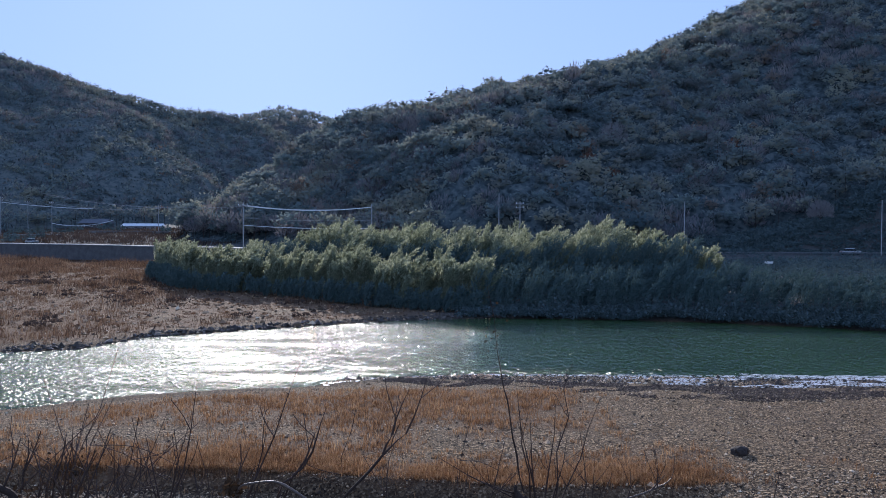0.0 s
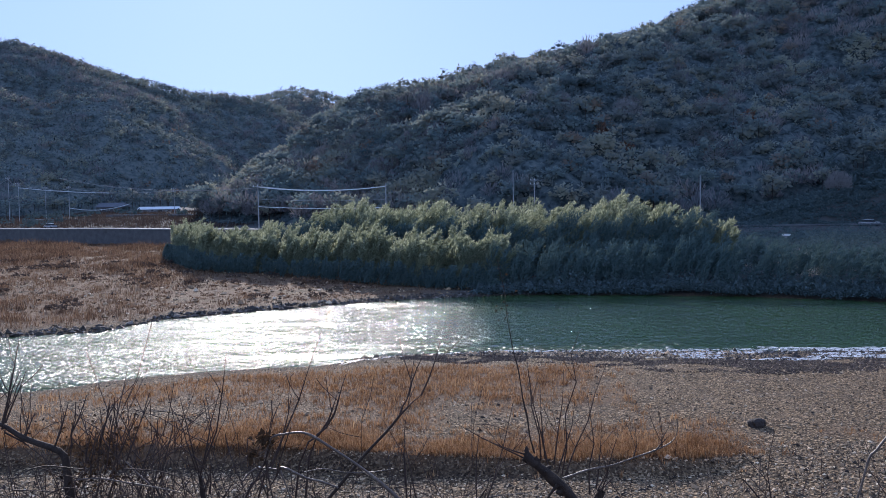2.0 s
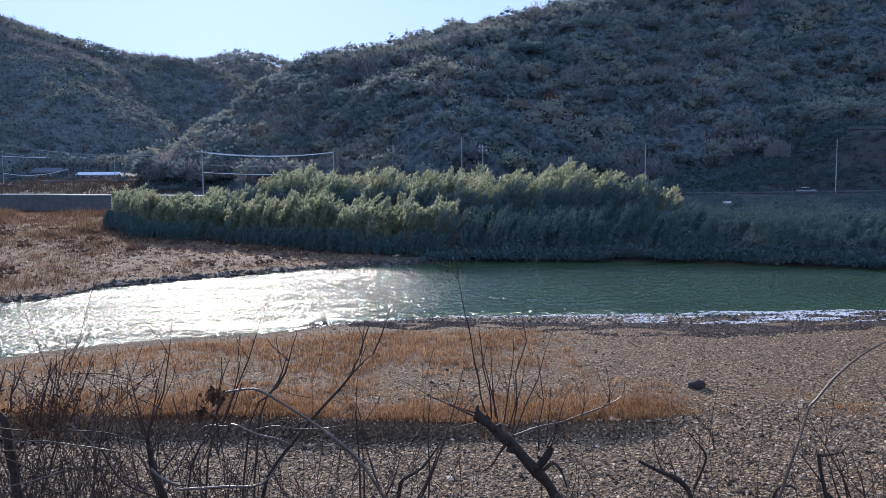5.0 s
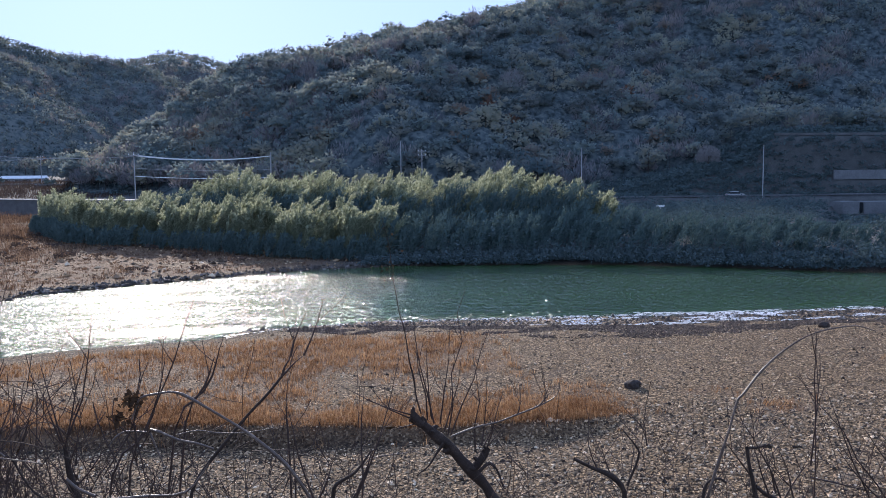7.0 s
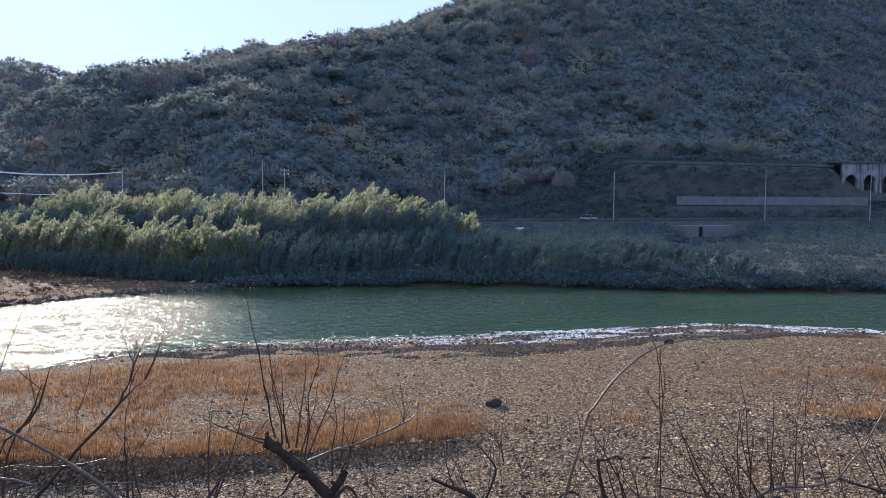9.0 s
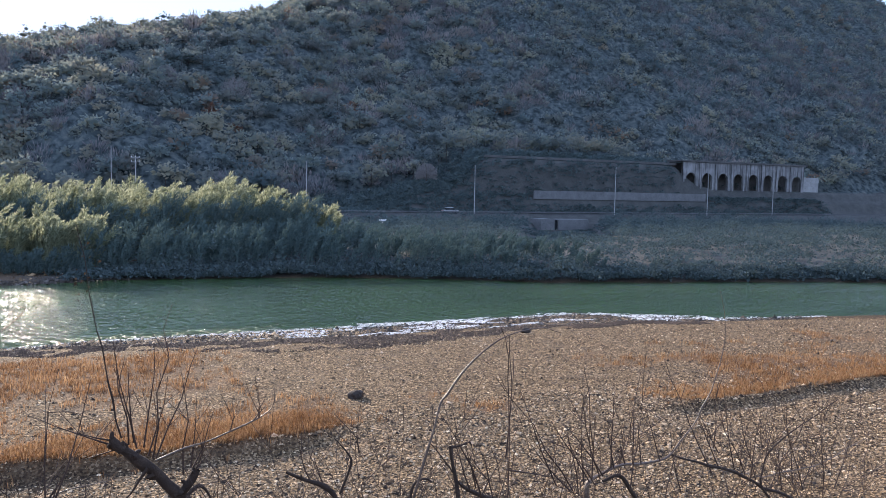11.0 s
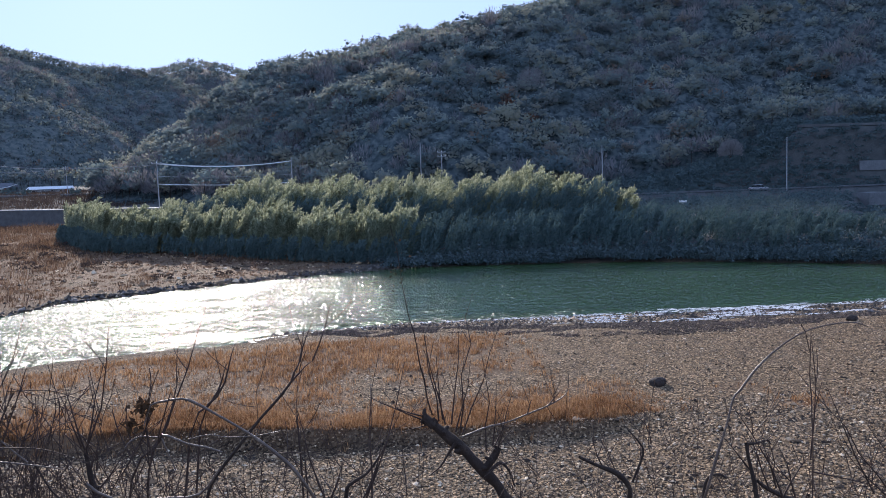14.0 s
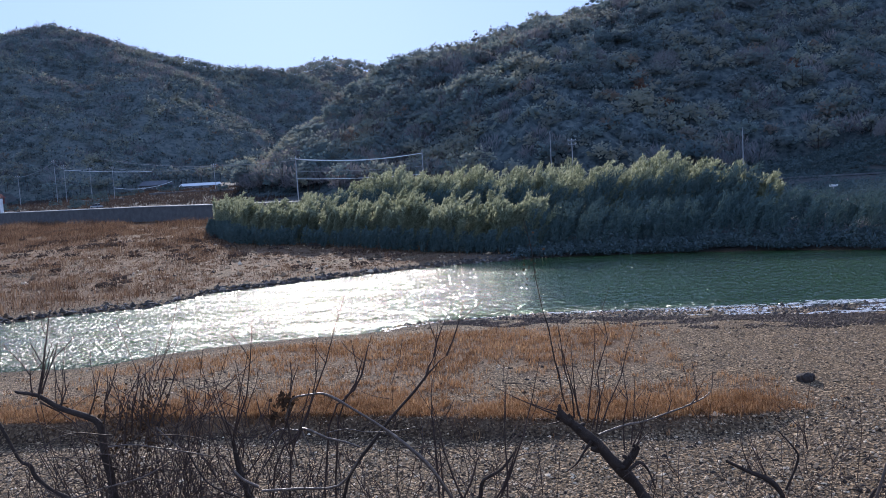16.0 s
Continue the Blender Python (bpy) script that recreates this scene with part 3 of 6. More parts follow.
def blades(name, x, y, height, count, width, mat, label, lean=0.35, category="grass", spread=0.16):
    """Tufts of thin bent blades: each a narrow pair of triangles."""
    n = len(x)
    h = np.repeat(height, count) * rng.uniform(0.45, 1.1, n * count)
    a = rng.uniform(0, 6.283, n * count)
    off = rng.normal(0, spread, (n * count, 2)) * np.repeat(height, count)[:, None] * 1.5
    bx, by = np.repeat(x, count) + off[:, 0], np.repeat(y, count) + off[:, 1]
    bz = land(bx, by) - 0.02
    tip = np.abs(rng.normal(0, lean, n * count)) * h
    w = width * rng.uniform(0.6, 1.4, n * count)
    s, c = np.sin(a), np.cos(a)
    b0 = np.stack([bx - w * s, by + w * c, bz], -1)
    b1 = np.stack([bx + w * s, by - w * c, bz], -1)
    m0 = np.stack([bx + 0.4 * tip * c + 0.8 * w * s, by + 0.4 * tip * s - 0.8 * w * c, bz + 0.62 * h], -1)
    m1 = np.stack([bx + 0.4 * tip * c - 0.8 * w * s, by + 0.4 * tip * s + 0.8 * w * c, bz + 0.62 * h], -1)
    t0 = np.stack([bx + tip * c, by + tip * s, bz + h], -1)
    v = np.stack([b0, b1, m0, m1, t0], 1).reshape(-1, 3)
    k = 5 * np.arange(n * count)[:, None]
    quad = k + np.array([[0, 1, 2, 3]])
    tri = k + np.array([[3, 2, 4]])
    return thing(name, v, [quad, tri], mat, label, category, kind="stuff")


def thin_out(n, x0, x1, y0, y1, power=1.0, level=1.0):
    x, y = scatter(n, x0, x1, y0, y1)
    ok = rng.random(n) < level * grass_cover(x, y) ** power
    return x[ok], y[ok]


x, y = thin_out(34000, -34, 50, 22, 56, 1.5)
blades("dry_grass", x, y, rng.uniform(0.14, 0.38, len(x)), 10, 0.0125, DRY_GRASS, "low tufts of orange-brown dry grass on the gravel bar", lean=0.75, spread=0.3)
x = rng.uniform(-30, 14.5, 7600)
y = line_y(SCARP, x) + 0.3 + np.abs(rng.normal(0, 1.5, len(x)))
ok = rng.random(len(x)) < np.clip(0.75 + 1.6 * fbm(x, y, 2.5, 3, 61), 0.1, 1) * (1 - smooth(7.5, 13, x))
x, y = x[ok], y[ok]
blades("dry_grass", x, y, rng.gamma(5, 0.027, len(x)) * (1 + 0.9 * fbm(x, y, 3, 2, 62)) + 0.06, 17, 0.007, DRY_GRASS, "taller strip of dry grass along the low gravel step", lean=0.75, spread=0.3)
x = rng.uniform(24, 50, 2400)
y = 29.7 + np.abs(rng.normal(0, 1.1, len(x)))
ok = rng.random(len(x)) < np.clip(0.6 + 1.6 * fbm(x, y, 2.5, 3, 63), 0.05, 1) * smooth(24, 28, x)
x, y = x[ok], y[ok]
blades("dry_grass", x, y, rng.gamma(5, 0.03, len(x)) + 0.06, 13, 0.009, DRY_GRASS, "strip of dry grass above a second low gravel step")
x, y = thin_out(36000, -150, 20, 66, 245, 1.0)
ok = (x + 0.25 * (y - 92) < 14) & (x > -0.85 * y)
x, y = x[ok], y[ok]
blades("dry_grass", x, y, rng.uniform(0.2, 0.6, len(x)) * (0.55 + 2.4 * np.clip(0.2 + fbm(x, y * 0.5, 8, 2, 97), 0, 1)) * (1 + 0.9 * smooth(120, 170, y)), 12, 0.026, FAR_GRASS, "brown dry grass and reeds on the far bar", lean=0.6, spread=0.5)


def sprays(centres, along, length, width, droop, broad=0.0, face=None):
    """Leaf cards: quads from centres along given ways."""
    n = len(centres)
    way = along / (np.linalg.norm(along, axis=1)[:, None] + 1e-9)
    tip_up = rng.normal(0, 1, (n, 3))
    tip_up[:, 1] += broad * np.sign(tip_up[:, 1])       # leaves that hang broadside to the low sun
    if face is not None:
        tip_up = 0.35 * tip_up + face / (np.linalg.norm(face, axis=1)[:, None] + 1e-9)
    side = np.cross(way, tip_up)
    side /= np.linalg.norm(side, axis=1)[:, None] + 1e-9
    l, w = length[:, None], width[:, None]
    a, mid, tip = centres, centres + way * l * 0.55, centres + way * l - np.array([0, 0, 1.0]) * droop * l
    return np.stack([a, mid + side * w, tip, mid - side * w], 1)


def quads_thing(name, q, mat, label, category, kind="stuff", attrs=None):
    n = len(q)
    return thing(name, q.reshape(-1, 3), np.arange(4 * n).reshape(-1, 4), mat, label, category, kind=kind, attrs=attrs)


def rounded(me, out, face=(0, 0, 0)):
    """Normals turned outward from their clump and partly toward the camera, so that a mass of leaves shades softly."""
    n = out / (np.linalg.norm(out, axis=1)[:, None] + 1e-9) + face
    me.shade_smooth()
    me.normals_split_custom_set_from_vertices(n / (np.linalg.norm(n, axis=1)[:, None] + 1e-9))


# leaves and normals lean toward the camera, to fit its view of the crowns
CAMERA_SIDE = np.array((0, -1.25, -0.1))


def bamboo(name, x, y, height, leaves, label, mat=None, category="bamboo", plume=0.5):
    """A stand of culms that nod to one side, each a feathery plume of narrow leaves."""
    mat = mat or BAMBOO
    n = len(x)
    g = land(x, y)
    height = height * (1 + 0.30 * fbm(x, y, 4.5, 2, 81))
    lean = np.stack([rng.normal(0.20, 0.10, n), rng.normal(-0.03, 0.1, n)], -1)
    full = rng.uniform(0.7, 1.3, n)
    u = np.where(rng.random((n, leaves)) < 0.25, rng.uniform(0.05, 0.5, (n, leaves)), rng.beta(2.0, 1.25, (n, leaves)) * 0.78 + 0.22)
    k = np.repeat(np.arange(n), leaves)
    u = u.ravel()
    h = height[k]
    bend = u ** 2.6
    px = x[k] + lean[k, 0] * h * bend
    py = y[k] + lean[k, 1] * h * bend
    pz = g[k] + h * (u - 0.10 * bend)
    reach = (0.10 + 0.95 * np.clip(1 - u, 0, 1) ** 0.6) * plume * full[k] * (h / 9) ** 0.5 * (0.75 + 0.35 * np.sin(u * 34 + k))
    a = rng.uniform(0, 6.283, len(k))
    rr = reach * rng.random(len(k)) ** 0.6
    c = np.stack([px + rr * np.cos(a), py + rr * np.sin(a), pz - 0.25 * rr + rng.normal(0, 0.10, len(k))], -1)
    way = np.stack([np.cos(a) * 0.6 + lean[k, 0] * 2.2, np.sin(a) * 0.6, rng.normal(0.95, 0.4, len(k))], -1)
    q = sprays(c, way, rng.uniform(0.34, 0.8, len(k)), rng.uniform(0.035, 0.07, len(k)), 0.15, 1.3)
    grove = quads_thing(name, q, mat, label, category)
    pile = Pile()
    for s in range(0, n, 3):
        t = np.linspace(0, 1, 5)
        pts = np.stack([x[s] + lean[s, 0] * height[s] * t ** 2.6, y[s] + lean[s, 1] * height[s] * t ** 2.6, g[s] + height[s] * (t - 0.10 * t ** 2.6)], -1)
        pile.add(*tube(pts, 0.045 * (1 - 0.8 * t), 4, 1))
    tagged(part("culm_mass", pile.mesh("culm_mass", mat), mat, grove), kind="stuff")
    return grove


def along_line(pts, n, depth):
    """Random places within a band behind a line."""
    p = np.array(pts, float)
    s = np.concatenate([[0], np.cumsum(np.hypot(*np.diff(p, axis=0).T))])
    u = rng.uniform(0, s[-1], n)
    d = rng.random(n)
    return np.interp(u, s, p[:, 0]), np.interp(u, s, p[:, 1]) + d * np.interp(u, s, depth), d


def tussocks(x, y, d, each, spread):
    """Places gathered in tight bunches, with one height factor for each bunch."""
    n = len(x)
    return (np.repeat(x, each) + rng.normal(0, spread, n * each), np.repeat(y, each) + rng.normal(0, spread, n * each),
            np.repeat(d, each), np.repeat(rng.uniform(0.74, 1.1, n), each) * rng.uniform(0.86, 1.04, n * each))


def clumps(x, y, height, width, leaves, size, up=0.4):
    """Leaf cards of shrubs or crowns on the ground, as quads and the plant's index."""
    n = len(x)
    k = np.repeat(np.arange(n), leaves)
    r = rng.random(len(k)) ** 0.45
    a, e = rng.uniform(0, 6.283, len(k)), rng.uniform(-0.15, 1.0, len(k))
    h, w = height[k], width[k]
    c = np.stack([x[k] + w * r * np.cos(a) * np.sqrt(1 - np.clip(e, 0, 1) ** 2 * 0.8), y[k] + w * r * np.sin(a) * np.sqrt(1 - np.clip(e, 0, 1) ** 2 * 0.8),
                  land(x, y)[k] + h * (0.45 + 0.55 * e * r)], -1)
    way = np.stack([np.cos(a), np.sin(a), rng.normal(up, 0.6, len(k))], -1)
    return sprays(c, way, size * rng.uniform(0.6, 1.5, len(k)), size * rng.uniform(0.2, 0.45, len(k)), 0.1, 1.2), k


x, y, d = along_line([(-54, 150), (-40, 124), (-22, 114), (-6, 102), (5, 96)], 250, [3, 7, 8, 8, 6])
x, y, d, tall = tussocks(x, y, d, 3, 0.32)
bamboo("bamboo_grove", x, y, (6.2 + 1.3 * d) * tall, 225, "dense green bamboo leaning over the river bank")
x, y, d = along_line([(-36, 141), (-22, 134), (-6, 123), (6, 111), (24, 107), (36, 104)], 430, [8, 12, 13, 14, 13, 10])
x, y, d, tall = tussocks(x, y, d, 3, 0.36)
z = np.interp(x, [-40, -27, -22, -12, 0, 18, 26, 31, 36], [6.0, 7.2, 9.8, 10.0, 9.3, 9.0, 8.6, 7.4, 5.0])
bamboo("bamboo_grove", x, y, z * tall * 1.02, 210, "taller bamboo stand with feathery lit tops")


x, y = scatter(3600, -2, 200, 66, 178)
# no tall scrub along the camera's sightline to the culvert
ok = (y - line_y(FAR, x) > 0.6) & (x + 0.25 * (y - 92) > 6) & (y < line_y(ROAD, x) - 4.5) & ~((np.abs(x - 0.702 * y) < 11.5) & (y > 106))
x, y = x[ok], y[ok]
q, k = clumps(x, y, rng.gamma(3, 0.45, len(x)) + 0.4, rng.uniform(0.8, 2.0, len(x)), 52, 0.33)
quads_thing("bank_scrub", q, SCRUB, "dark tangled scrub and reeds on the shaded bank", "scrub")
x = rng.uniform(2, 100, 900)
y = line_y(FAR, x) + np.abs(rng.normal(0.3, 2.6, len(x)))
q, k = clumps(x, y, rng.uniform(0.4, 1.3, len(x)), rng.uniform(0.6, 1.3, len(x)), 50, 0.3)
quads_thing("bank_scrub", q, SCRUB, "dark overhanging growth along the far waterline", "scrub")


x, y = scatter(700, 70, 130, 104, 170)
ok = np.abs(x - 0.702 * y) < 12
x, y = x[ok], y[ok]
q, k = clumps(x, y, rng.uniform(0.2, 0.5, len(x)), rng.uniform(0.6, 1.2, len(x)), 40, 0.35)
quads_thing("bank_scrub", q, SCRUB, "low weeds in the hollow below the culvert", "scrub")


# ---- woods on the hills ----
def pine_crowns(h, pads, tufts, size):
    """Crowns of pines of heights h at the origin: an uneven dome of flat pads of needles, ragged with tufts.
    Gives verts, outward normals, triangles, quads and the tree of each vert."""
    n = len(h)
    a = rng.uniform(0, 6.283, (n, 1)) + np.arange(pads) * 2.4 + rng.normal(0, 0.5, (n, pads))
    e = np.arcsin(np.clip((np.arange(pads) + rng.uniform(0, 1, (n, pads))) / pads * 1.3 - 0.3, -0.3, 0.98))
    far = rng.uniform(0.45, 1.0, (n, pads))
    girth, tall = rng.uniform(0.26, 0.38, (n, 1)), rng.uniform(0.24, 0.36, (n, 1))
    wide = h[:, None] * rng.uniform(0.11, 0.2, (n, pads))
    thick = wide * rng.uniform(0.5, 0.8, (n, pads))
    c = np.stack([far * np.cos(a) * np.cos(e) * girth, far * np.sin(a) * np.cos(e) * girth, 0.60 + far * np.sin(e) * tall], -1) * h[:, None, None]
    dims = np.stack([wide, wide, thick], -1)
    c, dims, owner = c.reshape(-1, 3), dims.reshape(-1, 3), np.repeat(np.arange(n), pads)
    m = len(c)
    v = c[:, None] + OCTA[None] * rng.uniform(0.35, 0.55, (m, 6, 1)) * dims[:, None]
    nv = OCTA[None] / dims[:, None]
    t = OCTA_F[None] + 6 * np.arange(m)[:, None, None]
    k = rng.integers(0, m, n * tufts)
    d = rng.normal(0, 1, (len(k), 3)) * (1, 1, 0.8) + (0, 0, 0.7)
    d /= np.linalg.norm(d, axis=1)[:, None]
    nq = d / dims[k]
    whole = (c / h[owner][:, None] - (0, 0, 0.5)) / (0.3, 0.3, 0.3)
    nq = 0.45 * nq / np.linalg.norm(nq, axis=1)[:, None] + whole[k] + rng.normal(0, 0.15, nq.shape)
    q = sprays(c[k] + d * dims[k] * rng.uniform(0.5, 0.9, (len(k), 1)), rng.normal(0, 1, d.shape) * (1, 1, 0.5) + 0.6 * d,
               size * rng.uniform(0.6, 1.4, len(k)), size * rng.uniform(0.16, 0.34, len(k)), 0.0, face=nq + CAMERA_SIDE)
    nv = 0.45 * nv / np.linalg.norm(nv, axis=2)[..., None] + whole[:, None] + rng.normal(0, 0.1, nv.shape)
    verts = np.concatenate([v.reshape(-1, 3), q.reshape(-1, 3)])
    normals = np.concatenate([nv.reshape(-1, 3), np.repeat(nq, 4, axis=0)])
    quads_ = 6 * m + np.arange(4 * len(k)).reshape(-1, 4)
    trees = np.concatenate([np.repeat(owner, 6), np.repeat(owner[k], 4)])
    return verts, normals, t.reshape(-1, 3), quads_, trees


def bare_crowns(h, twigs, size):
    """Leafless domed crowns at the origin: a haze of fine rising twigs."""
    k = np.repeat(np.arange(len(h)), twigs)
    m = len(k)
    e, a, r = np.arcsin(rng.uniform(-0.25, 1, m)), rng.uniform(0, 6.283, m), rng.random(m) ** 0.38
    ball = np.stack([np.cos(e) * np.cos(a), np.cos(e) * np.sin(a), np.sin(e)], -1)
    c = ball * r[:, None] * np.stack([0.36 * h[k], 0.36 * h[k], 0.42 * h[k]], -1)
    c[:, 2] += 0.50 * h[k]
    way = ball * (0.75, 0.75, 0.5) + (0, 0, 0.75) + rng.normal(0, 0.22, (m, 3))
    q = sprays(c, way, size * rng.uniform(1.0, 2.4, m), size * rng.uniform(0.07, 0.15, m), 0.0, face=ball + (0, -0.8, 0.2))
    return q.reshape(-1, 3), np.repeat(ball + (0, -0.5, 0.2), 4, axis=0), np.arange(4 * m).reshape(-1, 4), np.repeat(k, 4)


def woods(name, x, y, pads, tufts, twigs, size, label, lo=5.5, hi=10.5):
    """Pines with layered crowns, and leafless broad-leaved trees among them."""
    g = land(x, y)
    stand = np.clip(0.12 + 0.8 * fbm(x, y, 45, 2, 41), 0.03, 0.8)
    bald = rng.random(len(x)) < stand
    for bare, mat, words in ((False, HAZY_FOREST, "dark blue-green pines in the " + label), (True, BARE_WOOD, "leafless grey-brown trees in the " + label)):
        tx, ty, tg = x[bald == bare], y[bald == bare], g[bald == bare]
        n = len(tx)
        h = rng.uniform(lo, hi, n) * np.where(rng.random(n) < 0.10, 1.25, 1.0) * (0.88 if bare else 1.0)
        foot = np.stack([tx, ty, tg], -1)
        if bare:
            v, out, faces, k = bare_crowns(h, twigs, size)
        else:
            v, out, t, q, k = pine_crowns(h, pads, tufts, size)
            faces = [t, q]
        tone = np.where(rng.random(n) < 0.035, rng.uniform(0.5, 1.0, n), rng.uniform(0, 0.4, n) ** 1.3)
        wood_ob = thing(name, v + foot[k], faces, mat, words, "forest", kind="stuff", attrs={"kind": tone[k]})
        rounded(wood_ob.data, out, CAMERA_SIDE)
        t0 = foot - (0, 0, 0.3)
        w = 0.008 * h
        tv = np.stack([t0 + np.stack([-w, 0 * w, 0 * w], -1), t0 + np.stack([w, w, 0 * w], -1), t0 + np.stack([w * 0.4, 0 * w, h * 0.9], -1), t0 + np.stack([-w * 0.4, 0 * w, h * 0.9], -1)], 1)
        tagged(part("trunk_mass", mesh_of("trunk_mass", tv.reshape(-1, 3), np.arange(4 * n).reshape(-1, 4), BARK), BARK, wood_ob), kind="stuff")


def tree(name, h, pads, tufts, size, bare, mat, label, category, group=""):
    """One tree at the origin: a tapered trunk, limbs and a crown."""
    ob = tagged(new(name), label, category, group)
    bend = rng.normal(0, 0.03, 2) * h
    v, f = tube([(0, 0, -0.5), (bend[0] * 0.4, bend[1] * 0.4, h * 0.4), (bend[0], bend[1], h * 0.88)], [0.02 * h, 0.014 * h, 0.004 * h], 7, 2)
    part("trunk", mesh_of("trunk", v, f, BARK, smooth=True), BARK, ob)
    for n in range(6):
        a, u = rng.uniform(0, 6.283), rng.uniform(0.3, 0.75)
        o = np.array([bend[0] * u, bend[1] * u, u * h * 0.9])
        e = o + np.array([math.cos(a) * 0.25 * h * (1.1 - u), math.sin(a) * 0.25 * h * (1.1 - u), (0.24 if bare else 0.05) * h])
        v, f = tube([o, (o + e) / 2 + (0, 0, 0.02 * h), e], [0.007 * h, 0.005 * h, 0.002 * h], 5, 1)
        part("limb", mesh_of("limb", v, f, BARK), BARK, ob)
    if bare:
        v, out, faces, k = bare_crowns(np.array([h]), tufts, size)
    else:
        v, out, t, q, k = pine_crowns(np.array([h]), pads, tufts, size)
        faces = [t, q]
    me = mesh_of("crown", v, faces, mat)
    rounded(me, out, CAMERA_SIDE)
    part("crown", me, mat, ob)
    return ob


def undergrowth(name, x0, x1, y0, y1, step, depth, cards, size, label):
    """A closed, lumpy sheet added between the trunks; its tone stands in for hazy shade there."""
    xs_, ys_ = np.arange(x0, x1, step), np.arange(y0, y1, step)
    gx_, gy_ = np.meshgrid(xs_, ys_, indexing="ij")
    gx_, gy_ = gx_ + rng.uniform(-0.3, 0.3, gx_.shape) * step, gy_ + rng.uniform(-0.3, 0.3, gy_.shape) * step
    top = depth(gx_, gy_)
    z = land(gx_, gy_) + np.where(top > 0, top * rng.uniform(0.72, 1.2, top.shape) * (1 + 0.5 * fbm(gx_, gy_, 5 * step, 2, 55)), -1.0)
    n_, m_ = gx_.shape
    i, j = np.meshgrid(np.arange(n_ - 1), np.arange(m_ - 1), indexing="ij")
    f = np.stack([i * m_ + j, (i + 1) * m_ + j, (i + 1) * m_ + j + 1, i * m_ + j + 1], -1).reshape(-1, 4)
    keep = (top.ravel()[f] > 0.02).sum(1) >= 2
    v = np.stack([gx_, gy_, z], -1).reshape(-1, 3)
    base = thing(name, v, f[keep], HAZE_FILL, label, "undergrowth", kind="stuff", smooth=True)
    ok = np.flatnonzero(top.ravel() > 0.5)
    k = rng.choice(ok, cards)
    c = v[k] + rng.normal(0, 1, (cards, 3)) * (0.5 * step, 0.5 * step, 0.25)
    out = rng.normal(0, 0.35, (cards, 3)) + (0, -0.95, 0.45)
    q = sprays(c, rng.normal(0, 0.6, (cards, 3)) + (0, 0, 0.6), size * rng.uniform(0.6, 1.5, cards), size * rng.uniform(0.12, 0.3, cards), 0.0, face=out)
    me = mesh_of("twig_mass", q.reshape(-1, 3), np.arange(4 * cards).reshape(-1, 4), HAZE_FILL)
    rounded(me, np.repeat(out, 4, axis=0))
    tagged(part("twig_mass", me, HAZE_FILL, base), kind="stuff")


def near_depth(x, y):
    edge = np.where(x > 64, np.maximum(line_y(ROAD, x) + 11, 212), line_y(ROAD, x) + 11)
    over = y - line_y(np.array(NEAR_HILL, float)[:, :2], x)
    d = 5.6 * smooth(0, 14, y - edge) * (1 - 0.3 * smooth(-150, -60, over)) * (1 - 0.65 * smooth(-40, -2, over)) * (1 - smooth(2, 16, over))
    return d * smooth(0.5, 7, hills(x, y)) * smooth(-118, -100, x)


def far_depth(x, y):
    return 4.6 * smooth(1.5, 12, hills(x, y)) * smooth(60, 80, y - line_y(ROAD, x)) * (1 - 0.65 * smooth(605, 645, y)) * (1 - smooth(655, 675, y)) * (1 - smooth(-60, -42, x))


# added sheets close the dark gaps between the crowns
undergrowth("undergrowth", -124, 690, 192, 580, 2.6, near_depth, 84000, 0.9, "leaf-toned sheet added between the trees of the near hill for hazy shade")
undergrowth("undergrowth", -560, -40, 322, 680, 4.6, far_depth, 26000, 1.4, "leaf-toned sheet added between the trees of the far ridge for hazy shade")


def wooded(n, x0, x1, y0, y1, margin):
    x, y = scatter(n, x0, x1, y0, y1)
    ok = (y - line_y(ROAD, x) > margin) & ((hills(x, y) > 1.5) | (x > -45) & (y > line_y(ROAD, x) + margin)) & (hills(x, y) > -60)
    return x[ok], y[ok]


x, y = wooded(8200, -125, 430, 190, 520, 11)
wx_, wy_ = wooded(2600, 430, 680, 190, 570, 11)
x, y = np.concatenate([x, wx_]), np.concatenate([y, wy_])
crest = np.array(RIDGES[0][1], float)
ok = ~((x > 64) & (y < 212)) & (y < np.interp(x, crest[:, 0], crest[:, 1]) + 7)
x, y = x[ok], y[ok]
ex = rng.uniform(-85, 200, 420)
ey = np.interp(ex, crest[:, 0], crest[:, 1]) + rng.normal(-4, 8, len(ex))
fx, fy = scatter(900, -95, -5, 222, 335)
ok = (hills(fx, fy) > 1.5) & (fy < np.interp(fx, crest[:, 0], crest[:, 1]) + 6)
ex, ey = np.concatenate([ex, fx[ok]]), np.concatenate([ey, fy[ok]])
x, y = np.concatenate([x, ex]), np.concatenate([y, ey])
ok = x < 175
woods("hill_forest", x[ok], y[ok], 10, 118, 150, 1.0, "forest on the steep near hill", 6.5, 11.5)
woods("hill_forest", x[~ok], y[~ok], 8, 48, 96, 1.1, "shaded forest on the steep hill", 6.5, 11.5)
x, y = wooded(9500, -500, -40, 330, 672, 60)
ex = rng.uniform(-480, -60, 600)
x, y = np.concatenate([x, ex]), np.concatenate([y, 650 + rng.normal(-5, 9, len(ex))])
woods("hill_forest", x, y, 6, 16, 40, 1.35, "hazy forest on the far ridge and spurs", 5.5, 9.5)
x, y = wooded(1500, -420, 120, 880, 1040, 200)
woods("hill_forest", x, y, 5, 18, 24, 2.4, "woods on the distant peak beyond the valley", 8, 13)

